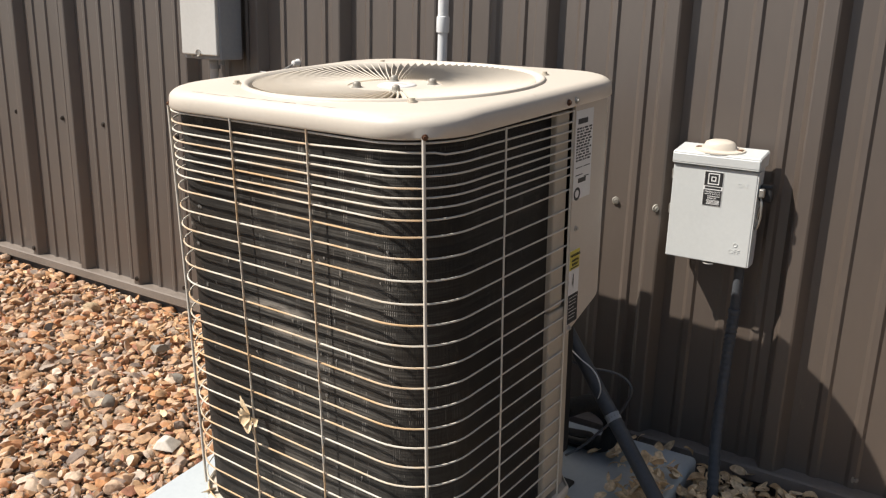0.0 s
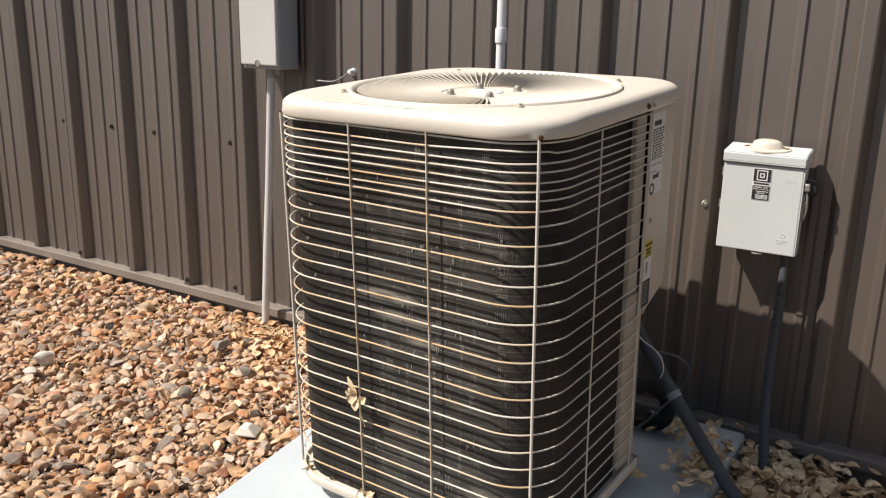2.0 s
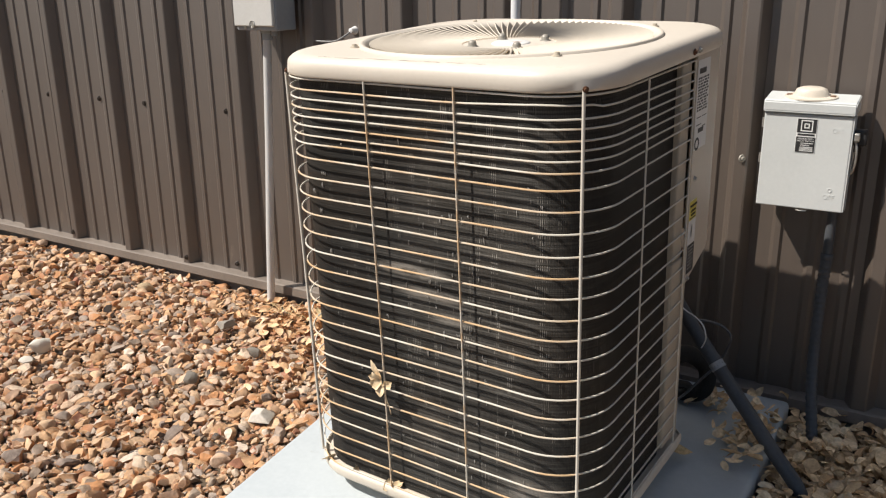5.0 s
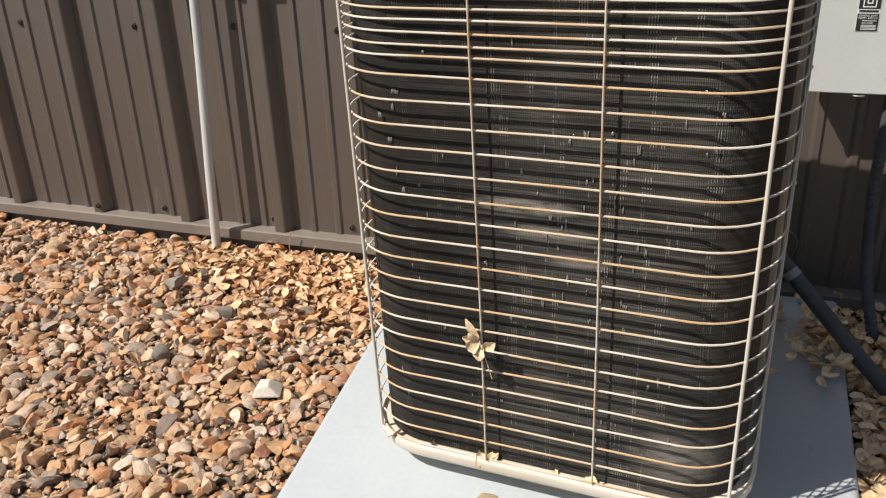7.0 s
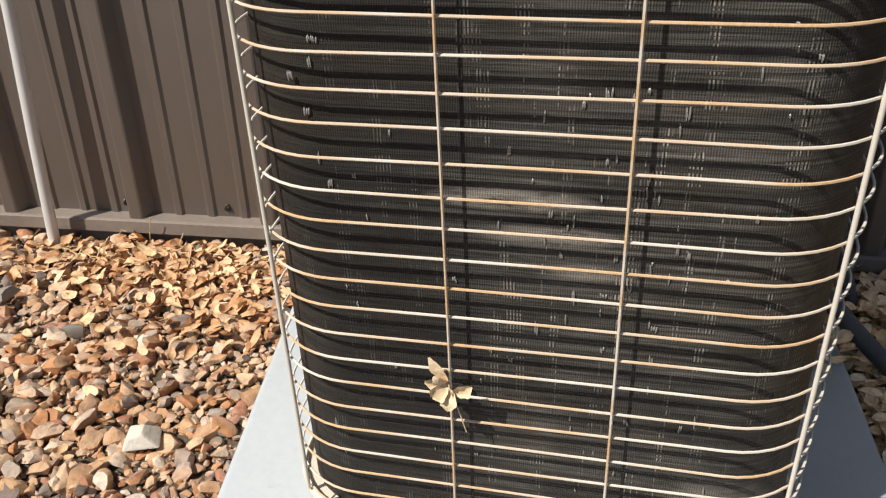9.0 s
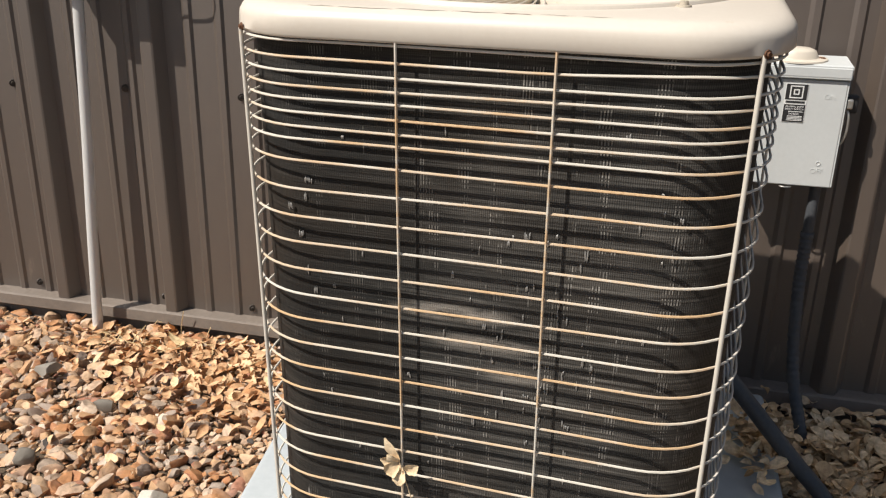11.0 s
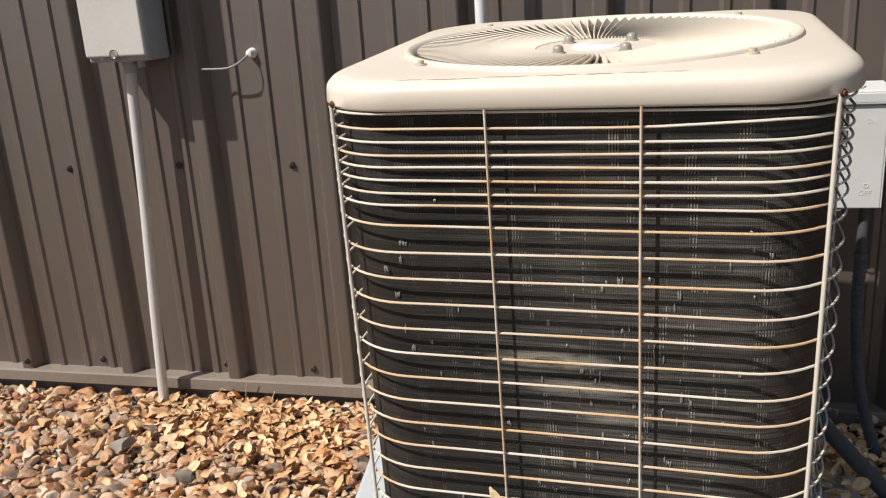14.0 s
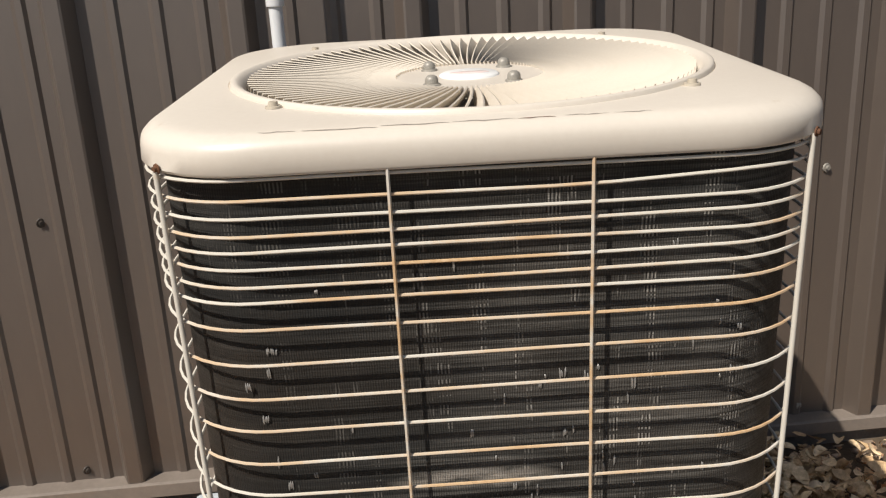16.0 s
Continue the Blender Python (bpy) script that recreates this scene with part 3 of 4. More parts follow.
sv, sf = lathe([(0.0001, 0.006), (0.0042, 0.006), (0.0047, 0.0022), (0.0075, 0.002), (0.008, 0.0)], 8)
for k in range(4):
    a = radians(45 + 90 * k)
    link_mesh("screw", sv, sf, M_tan, lid, m=pose(0.2665 * math.cos(a) + 0.003, 0.2665 * math.sin(a) - 0.008, LID_Z + 0.0362))
for sx in (-1, 1):
    a = 45 * sx
    link_mesh("screw", sv, sf, M_rust, lid, label="rusted screw", m=pose(0.273 * sx, -0.273, LID_Z + 0.006, 90, 0, a) @ Matrix.Scale(0.6, 4))
for y in (0.062, 0.088):
    link_mesh("screw", sv, sf, M_rust if y < 0.07 else M_zinc, lid, m=pose(0.3048, y, LID_Z + 0.012, 0, 90, 0) @ Matrix.Scale(0.7, 4))


def make_coil():
    zs = [0.032 + (LID_Z - 0.034) * i / 12 for i in range(13)]
    pts = run_path(0.2855, 0.093, 0.048, 0.285, seg=0.04, arc=12)
    run = [0.0]
    for a, b in zip(pts, pts[1:]):
        run.append(run[-1] + math.dist(a, b))
    n = len(pts)
    verts = [(x, y, z) for z in zs for x, y, _ in pts]
    uvs = [(u, z) for z in zs for u in run]
    faces = [(j * n + i + 1, j * n + i, (j + 1) * n + i, (j + 1) * n + i + 1) for j in range(12) for i in range(n - 1)]
    # the inner side, so that the coil has thickness
    off = len(verts)
    inner = run_path(0.2565, 0.072, 0.048, 0.285, seg=0.04, arc=12)[:n]
    inner += [inner[-1]] * (n - len(inner))
    verts += [(x, y, z) for z in (zs[0], zs[-1]) for x, y, _ in inner]
    uvs += [(u, z) for z in (zs[0], zs[-1]) for u in run]
    faces += [(off + i, off + i + 1, off + n + i + 1, off + n + i) for i in range(n - 1)]
    faces += [(0, off, off + n, 12 * n), (n - 1, 12 * n + n - 1, off + 2 * n - 1, off + n - 1)]
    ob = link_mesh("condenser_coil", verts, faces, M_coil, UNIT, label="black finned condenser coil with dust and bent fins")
    uvl = ob.data.uv_layers.new(name="UVMap")
    for lp in ob.data.loops:
        uvl.data[lp.index].uv = uvs[lp.vertex_index]
    return ob, pts, run


coil, coil_pts, coil_run = make_coil()


def make_guard():
    guard = new("wire_guard")
    guard.parent = UNIT
    guard["label"] = "cream wire guard, orange with rust in places"
    heights = [0.7635, 0.746, 0.731, 0.717, 0.702, 0.687, 0.672, 0.657, 0.632] + [0.600 - 0.0331 * k for k in range(18)]
    for k, z in enumerate(heights):
        pts = run_path(H, RC, 0.093, 0.26, z, seg=0.06)
        out = []
        ph = random.uniform(0, 6)
        for x, y, zz in pts:
            w = 0.0009 * math.sin(9 * x + 5 * y + ph)
            if k == 1 and x > 0.05 and y < -0.25:
                w += 0.006 * max(0.0, 1 - abs(x - 0.22) / 0.14)
            out.append((x, y, zz + w))
        v, f = tube(out, 0.00150, 6)
        link_mesh("horizontal_wire", v, f, M_wire_clean if k in (0, 2) else M_wire, guard)
    lo, hi = 0.037, LID_Z + 0.001
    c = H + 0.0015 - RC * (1 - math.sqrt(0.5))
    for sx in (-1, 1):
        v, f = tube([(c * sx + 0.002 * sx, -c - 0.002, z) for z in (lo, 0.2, 0.4, 0.6, hi)], 0.0026, 8)
        link_mesh("corner_wire", v, f, M_wire_clean, guard)
    for x in (-0.0815, 0.0835):
        v, f = tube([(x + 0.0008 * math.sin(7 * z), -H - 0.003, z) for z in (lo, 0.15, 0.3, 0.45, 0.6, hi)], 0.0016, 6)
        link_mesh("vertical_wire", v, f, M_wire, guard)
    for x, y in ((H + 0.003, -0.114), (-H - 0.003, -0.114), (-H - 0.003, 0.09), (H + 0.002, 0.093)):
        v, f = tube([(x, y, z) for z in (lo, 0.2, 0.4, 0.6, hi - 0.004)], 0.0016, 6)
        link_mesh("vertical_wire", v, f, M_wire_clean, guard)


make_guard()


def make_pan():
    N = 96
    ang = [2 * math.pi * (k + 0.5) / N for k in range(N)]
    
    def R(h, r, z):
        out = []
        for a in ang:
            x, y = rounded(h, r, a)
            k = (h + 0.135) / (x + y) if x > 0 and y > 0 and x + y > h + 0.135 else 1.0   # rear corner cut off
            out.append((x * k, y * k, z))
        return out

    v, f = loft([R(0.01, 0.002, 0.030), R(0.285, 0.11, 0.030), R(0.297, 0.105, 0.031), R(0.2985, 0.108, 0.0345), R(0.300, 0.11, 0.0355), R(0.3035, 0.11, 0.0335), R(0.3045, 0.11, 0.030), R(0.3035, 0.11, 0.0175), R(0.302, 0.11, 0.0145),
                 R(0.299, 0.118, 0.0145), R(0.27, 0.11, 0.012), R(0.265, 0.11, -0.03), R(0.01, 0.002, -0.03)])
    pan = link_mesh("base_pan", v, f, M_pan, UNIT, label="weathered cream steel base pan")
    for x, y in ((-0.22, -0.22), (0.22, -0.22), (0.22, 0.22), (-0.22, 0.22)):
        part("foot", box_bm(x - 0.04, x + 0.04, y - 0.03, y + 0.03, -0.045, -0.0295, 0.004), M_dark, pan)
    return pan


make_pan()

# corner post beside the coil, and the upper access panel round the rear corner
part("corner_post", box_bm(0.260, 0.2962, 0.046, 0.122, 0.047, 0.42, 0.004), M_tan, UNIT, "tan enamel corner post")
part("side_strip", box_bm(0.262, 0.2962, 0.046, 0.088, 0.424, LID_Z - 0.003, 0.003), M_tan, UNIT)


def make_access_panel():
    pts = [(0.303, 0.095), (0.303, 0.20)]
    for i in range(1, 11):
        a = math.pi / 2 * i / 10
        pts.append((0.248 + 0.055 * math.cos(a), 0.20 + 0.055 * math.sin(a)))
    pts += [(0.02, 0.26)]
    v, f = [], []
    for j, (ins) in enumerate((0.0, 0.006)):
        for x, y in pts:
            d = max(0.0, y - 0.095)
            zb = 0.368 + min(d, 0.14) * 0.36
            q = 1 - ins / 0.309
            v.append((x * q, 0.095 + (y - 0.095) * q, zb))
            v.append((x * q, 0.095 + (y - 0.095) * q, LID_Z + 0.004))
    n = len(pts)
    for j in range(2):
        o = j * 2 * n
        for i in range(n - 1):
            q = (o + 2 * i, o + 2 * i + 2, o + 2 * i + 3, o + 2 * i + 1)
            f.append(q if j == 0 else q[::-1])
    for i in range(n - 1):
        f.append((2 * i, 2 * n + 2 * i, 2 * n + 2 * i + 2, 2 * i + 2))
    f += [(0, 1, 2 * n + 1, 2 * n), (2 * n - 2, 4 * n - 2, 4 * n - 1, 2 * n - 1)]
    bm = bmesh.new()
    bmv = [bm.verts.new(q) for q in v]
    for q in f:
        bm.faces.new([bmv[i] for i in q])
    panel = part("access_panel", bm, M_panel, UNIT, "cream access panel with rating plate and warning sticker", smooth=False)
    X = 0.3033

    def plate(name, y0, y1, z0, z1, mat, up, label="", par=panel):
        return part(name, box_bm(X + up - 0.0004, X + up, y0 + 0.012, y1 + 0.012, z0, z1), mat, par, label)

    rp = plate("rating_plate", 0.084, 0.146, 0.612, 0.764, M_paper, 0.0006, "white rating plate with fine black print")
    plate("print", 0.092, 0.126, 0.741, 0.750, M_ink, 0.0008, par=rp)
    rr = random.Random(4)
    z = 0.735
    while z > 0.680:
        y = 0.089
        while y < 0.138:
            w = rr.uniform(0.004, 0.013)
            plate("print", y, min(y + w, 0.142), z - 0.0030, z, M_ink, 0.0008, par=rp)
            y += w + rr.uniform(0.002, 0.005)
        z -= 0.0049
    for z0, y0, y1 in ((0.668, 0.09, 0.112), (0.668, 0.118, 0.14), (0.655, 0.09, 0.115), (0.650, 0.12, 0.138)):
        plate("print", y0, y1, z0 - 0.0015, z0, M_ink, 0.0008, par=rp)
    plate("print", 0.10, 0.128, 0.640, 0.648, M_ink, 0.0008, par=rp)
    ring = lathe([(0.007, 0.0), (0.007, 0.0003), (0.0115, 0.0003), (0.0115, 0.0)], 24)
    link_mesh("approval_mark", *ring, M_ink, rp, m=pose(X + 0.0007, 0.110, 0.622, 0, 90, 0))
    ws = plate("warning_sticker", 0.083, 0.120, 0.385, 0.522, M_paper, 0.0006, "yellow, white and black warning sticker")
    plate("yellow_field", 0.0835, 0.1195, 0.486, 0.5215, M_yellow, 0.0008, par=ws)
    text_mesh("warning_word", "WARNING", 0.0072, M_ink, ws, pose(X + 0.0010, 0.1155, 0.512, 90, 0, 90))
    text_mesh("warning_word", "AVERTIS-", 0.0066, M_ink, ws, pose(X + 0.0010, 0.1155, 0.5025, 90, 0, 90))
    text_mesh("warning_word", "SEMENT", 0.0066, M_ink, ws, pose(X + 0.0010, 0.1155, 0.4955, 90, 0, 90))
    plate("print", 0.088, 0.1165, 0.4880, 0.4905, M_ink, 0.0010, par=ws)
    glyph = lathe([(0.0001, 0.0), (0.0001, 0.0003), (0.007, 0.0003), (0.0075, 0.0)], 5)
    link_mesh("pictogram", *glyph, M_ink, ws, m=pose(X + 0.0008, 0.112, 0.466, 0, 90, 20) @ Matrix.Diagonal((1.9, 0.8, 1, 1)))
    plate("black_field", 0.0835, 0.1195, 0.3855, 0.440, M_ink, 0.0008, par=ws)
    for k in range(7):
        plate("print", 0.087, 0.1165 - rr.uniform(0, 0.01), 0.4335 - 0.0065 * k, 0.4345 - 0.0065 * k, M_paper, 0.0010, par=ws)
    for y, z in ((0.104, 0.377), (0.113, 0.56)):
        link_mesh("screw", sv, sf, M_zinc, panel, m=pose(X, y, z, 0, 90, 0) @ Matrix.Scale(0.7, 4))


make_access_panel()

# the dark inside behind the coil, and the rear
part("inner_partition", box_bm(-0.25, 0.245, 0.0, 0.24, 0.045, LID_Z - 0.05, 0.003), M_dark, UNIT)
part("rear_panel", box_bm(-0.303, 0.06, 0.285, 0.3, 0.047, LID_Z - 0.004, 0.003), M_tan, UNIT)

# bent bare fins on the front of the coil
rs = random.Random(11)
spots = [(-0.194, 0.607, 0.010, 0.009), (0.061, 0.567, 0.007, 0.013), (0.068, 0.368, 0.006, 0.008), (0.117, 0.335, 0.007, 0.009), (-0.192, 0.468, 0.006, 0.011), (-0.207, 0.539, 0.007, 0.011),
         (-0.218, 0.573, 0.007, 0.012), (-0.075, 0.372, 0.006, 0.009), (-0.04, 0.29, 0.005, 0.008), (-0.02, 0.28, 0.004, 0.006), (0.10, 0.215, 0.007, 0.010), (-0.15, 0.66, 0.004, 0.008)]
spots += [(rs.uniform(-0.24, 0.22), rs.uniform(0.10, 0.7), rs.choice((0.0016, 0.0016, 0.0036)), rs.uniform(0.006, 0.020)) for _ in range(40)]
spots += [(rs.gauss(0.09, 0.05), rs.gauss(0.47, 0.10), rs.choice((0.0016, 0.0036)), rs.uniform(0.006, 0.022)) for _ in range(34)]
for x, z, w, h in spots:
    bm = bmesh.new()
    n = max(1, int(w / 0.0018))
    for k in range(n):
        xx = x + (k - n / 2) * 0.0018
        z0, z1 = z - h / 2 * rs.uniform(0.4, 1), z + h / 2 * rs.uniform(0.4, 1)
        lean = rs.uniform(-0.0012, 0.0012)
        cols = []
        for j, (zz, out) in enumerate(((z0, 0.0), (z0 + (z1 - z0) * 0.3, 0.0008), (z0 + (z1 - z0) * 0.7, 0.0009), (z1, 0.0))):
            o = lean * j / 3
            wd = 0.0016 if 0 < j < 3 else 0.0005
            cols.append([bm.verts.new((xx + o - wd / 2, -0.2859 - out, zz)), bm.verts.new((xx + o + wd / 2, -0.2862 - out, zz))])
        for a, c in zip(cols, cols[1:]):
            bm.faces.new((a[0], a[1], c[1], c[0]))
    part("bent_fin", bm, M_scuff, coil)


# ---- safety switch on the wall ----
def make_switch():
    sw = thing("safety_switch", pose(-0.537, wall_y(-0.537), 0.516, 0, 0, WALL_TURN), "pale grey metal outdoor safety switch box, closed, on the ribbed wall", "switch box")
    part("body", box_bm(-0.084, 0.083, -0.084, -0.0255, 0.002, 0.222, 0.003), M_box, sw)
    cover = part("cover", box_bm(-0.086, 0.085, -0.0905, -0.0815, 0.0, 0.198, 0.002), M_box, sw, "pale grey hinged cover")
    part("cover_lip", box_bm(0.0852, 0.0875, -0.0900, -0.052, 0.001, 0.198, 0.0008), M_box, cover)
    # rain hood, sloping down to the front
    bm = bmesh.new()
    sec = [(-0.0255, 0.236), (-0.0255, 0.205), (-0.0955, 0.200), (-0.0965, 0.203), (-0.0965, 0.222), (-0.0935, 0.226)]
    a = [bm.verts.new((-0.0885, y, z)) for y, z in sec]
    b = [bm.verts.new((0.0885, y, z)) for y, z in sec]
    n = len(sec)
    bm.faces.new(a)
    bm.faces.new(b[::-1])
    for i in range(n):
        j = (i + 1) % n
        bm.faces.new((a[i], b[i], b[j], a[j]))
    bmesh.ops.recalc_face_normals(bm, faces=list(bm.faces))
    bmesh.ops.bevel(bm, geom=list(bm.edges), offset=0.002, segments=2, affect="EDGES")
    hood = part("hood", bm, M_box, sw, "sloping rain hood with knockout cap")
    v, f = lathe([(0.0001, 0.0155), (0.017, 0.0150), (0.0230, 0.0125), (0.0262, 0.006), (0.0280, 0.0035), (0.0400, 0.0022), (0.0408, 0.0)], 32)
    cap = link_mesh("hub_cap", v, f, M_panel, hood, label="beige domed hub cap", m=pose(-0.003, -0.062, 0.2305, 8, 0, 0) @ Matrix.Diagonal((1.28, 0.85, 1.35, 1)))
    for x in (-0.045, 0.038):
        part("cap_clip", box_bm(x - 0.006, x + 0.006, -0.068, -0.055, 0.229, 0.2355, 0.0015), M_rust, hood)
    lab = part("label_plate", box_bm(-0.020, 0.019, -0.0912, -0.0907, 0.119, 0.190), M_paper, cover, "black and white maker's label")
    part("label_field", box_bm(-0.019, 0.018, -0.0916, -0.0911, 0.1605, 0.1892), M_ink, lab)
    part("label_field", box_bm(-0.019, 0.018, -0.0916, -0.0911, 0.120, 0.152), M_ink, lab)
    for x0, x1, z0, z1 in ((-0.012, 0.011, 0.1845, 0.1865), (-0.012, 0.011, 0.1635, 0.1655), (-0.012, -0.010, 0.1655, 0.1845), (0.009, 0.011, 0.1655, 0.1845),
                           (-0.0055, 0.0045, 0.178, 0.180), (-0.0055, 0.0045, 0.170, 0.172), (-0.0055, -0.0035, 0.172, 0.178), (0.0025, 0.0045, 0.172, 0.178)):
        part("emblem", box_bm(x0, x1, -0.0920, -0.0915, z0, z1), M_paper, lab)
    part("print", box_bm(-0.017, 0.016, -0.0916, -0.0911, 0.1545, 0.1585), M_ink, lab)
    for word, size, z0 in (("GENERAL DUTY", 0.0044, 0.1480), ("SAFETY SWITCH", 0.0044, 0.1435), ("DANGER", 0.0046, 0.1348)):
        text_mesh("label_word", word, size, M_paper, lab, pose(-0.0005, -0.0918, z0, 90, 0, 0), 0.0002)
    for z0, x0 in ((0.1396, -0.010), (0.1312, -0.011), (0.1287, -0.011), (0.1262, -0.011), (0.1237, -0.011)):
        part("print", box_bm(x0, 0.0150, -0.0920, -0.0915, z0 - 0.0011, z0), M_paper, lab)
    text_mesh("embossed_word", "ON", 0.013, M_box, cover, pose(0.058, -0.0906, 0.168, 90, 0, 0), 0.0004)
    text_mesh("embossed_word", "OFF", 0.0135, M_box, cover, pose(0.056, -0.0906, 0.030, 90, 0, 0), 0.0005)
    link_mesh("embossed_ring", *lathe([(0.003, 0), (0.0032, 0.0008), (0.0045, 0.0008), (0.0047, 0)], 18), M_box, cover, m=pose(0.057, -0.0905, 0.045, 90, 0, 0))
    # hinge knuckles, hasp and operating lever
    for z in (0.175, 0.100):
        v, f = tube([(-0.0885, -0.080, z - 0.010), (-0.0885, -0.080, z + 0.010)], 0.003, 8)
        link_mesh("hinge", v, f, M_zinc, cover)
    ring = [(0.010 * math.cos(t), -0.088 - 0.006 * math.sin(t), -0.0035) for t in [math.pi * i / 8 for i in range(9)]]
    v, f = tube(ring, 0.0016, 6)
    link_mesh("hasp", v, f, M_zinc, sw, m=pose(0.006, 0, 0))
    part("lever_slot", box_bm(0.0834, 0.0862, -0.074, -0.036, 0.062, 0.182, 0.001), M_ink, sw, "black lever slot")
    lever = part("lever", box_bm(0.0865, 0.112, -0.074, -0.054, 0.138, 0.172, 0.004), M_ink, sw, "black operating lever with wire loop")
    part("lever_tip", box_bm(0.0885, 0.1, -0.088, -0.0745, 0.148, 0.166, 0.003), M_zinc, lever, "bare metal lever tip")
    loop = smooth_path([(0.090, -0.075, 0.150), (0.096, -0.082, 0.135), (0.097, -0.082, 0.105), (0.091, -0.079, 0.082), (0.088, -0.073, 0.092), (0.091, -0.070, 0.125)], 6)
    v, f = tube(loop, 0.0024, 6)
    link_mesh("wire_loop", v, f, M_zinc, lever)
    return sw


make_switch()


# ---- conduits by the switch ----
def ribbed(points, r, step=0.008):
    """A corrugated flexible conduit along the points."""
    path = smooth_path(points, 40)
    out, radii, acc = [path[0]], [r], 0.0
    for a, b in zip(path, path[1:]):
        acc += (b - a).length
        if acc >= step / 4:
            acc = 0.0
            out.append(b)
            radii.append(r * (1.0 + 0.07 * math.sin(len(out) * math.pi / 2)))
    return tube(out, r, 12, True, radii)


yw = wall_y(-0.475)
sc = thing("switch_conduit", pose(0, 0, 0), "dark grey corrugated conduit running from the switch into the ground", "conduit")
v, f = tube([(-0.468, yw - 0.062, 0.520), (-0.468, yw - 0.062, 0.405)], 0.0102, 12)
link_mesh("stub", v, f, M_flex, sc)
v, f = lathe([(0.0001, 0.006), (0.0120, 0.006), (0.0132, 0.004), (0.0132, -0.004), (0.0125, -0.006), (0.0001, -0.006)], 14)
link_mesh("fitting", v, f, M_flex, sc, m=pose(-0.468, yw - 0.063, 0.412))
v, f = ribbed([(-0.468, yw - 0.063, 0.410), (-0.468, yw - 0.075, 0.30), (-0.458, yw - 0.115, 0.15), (-0.430, 1.598, 0.03), (-0.415, 1.570, -0.05)], 0.0118)
link_mesh("flexible_tube", v, f, M_flex, sc)

WHIP_RING = (-0.603, 1.45, 0.226)
wh = thing("power_whip", pose(0, 0, 0), "dark grey flexible power conduit slanting from the condenser to the ground", "conduit")
v, f = tube(smooth_path([(-0.735, 1.470, 0.385), (-0.668, 1.472, 0.290), WHIP_RING, (-0.474, 1.406, 0.099), (-0.409, 1.384, 0.035), (-0.379, 1.369, -0.04)], 10), 0.0148, 14)
link_mesh("flexible_tube", v, f, M_flex, wh)
d = Vector((0.259, -0.088, -0.255)).normalized()
q = d.to_track_quat("Z", "Y").to_matrix().to_4x4()
v, f = lathe([(0.0146, -0.008), (0.0158, -0.007), (0.0158, -0.004), (0.0151, -0.002), (0.0151, 0.002), (0.0158, 0.004), (0.0158, 0.007), (0.0146, 0.008)], 14)
link_mesh("coupling_ring", v, f, M_jbback, wh, label="grey strap round the conduit", m=Matrix.Translation(WHIP_RING) @ q)

ln = thing("refrigerant_line", pose(0, 0, 0), "black foam-insulated refrigerant line behind the condenser", "pipe")
v, f = tube(smooth_path([(-0.72, 1.47, 0.20), (-0.69, 1.53, 0.20), (-0.655, 1.56, 0.16), (-0.665, 1.57, 0.10), (-0.72, 1.57, 0.085), (-0.86, 1.59, 0.085), (-1.0, 1.72, 0.20)], 10), 0.019, 12)
link_mesh("insulation", v, f, M_black, ln)
v, f = tube(smooth_path([(-0.72, 1.43, 0.17), (-0.69, 1.46, 0.16), (-0.68, 1.52, 0.13), (-0.72, 1.54, 0.095), (-0.9, 1.55, 0.09)], 10), 0.0075, 10)
link_mesh("liquid_pipe", v, f, M_dark, ln)

cb = thing("control_cable", pose(0, 0, 0), "thin dark control cable looping behind the condenser", "cable")
v, f = tube(smooth_path([(-0.709, 1.46, 0.315), (-0.678, 1.5, 0.295), (-0.648, 1.52, 0.289), (-0.62, 1.53, 0.279), (-0.602, 1.53, 0.259), (-0.611, 1.53, 0.223), (-0.627, 1.52, 0.19), (-0.653, 1.5, 0.156), (-0.68, 1.48, 0.122), (-0.703, 1.45, 0.105)], 8), 0.0028, 8)
link_mesh("sheath", v, f, M_cable_dark, cb)
wr = thing("earth_wire", pose(0, 0, 0), "short pale wire curving from behind the condenser", "wire")
v, f = tube(smooth_path([(-0.688, 1.41, 0.364), (-0.669, 1.42, 0.344), (-0.647, 1.42, 0.333), (-0.63, 1.42, 0.317), (-0.626, 1.43, 0.287), (-0.639, 1.45, 0.256)], 8), 0.0014, 6)
link_mesh("sheath", v, f, M_pvc, wr)


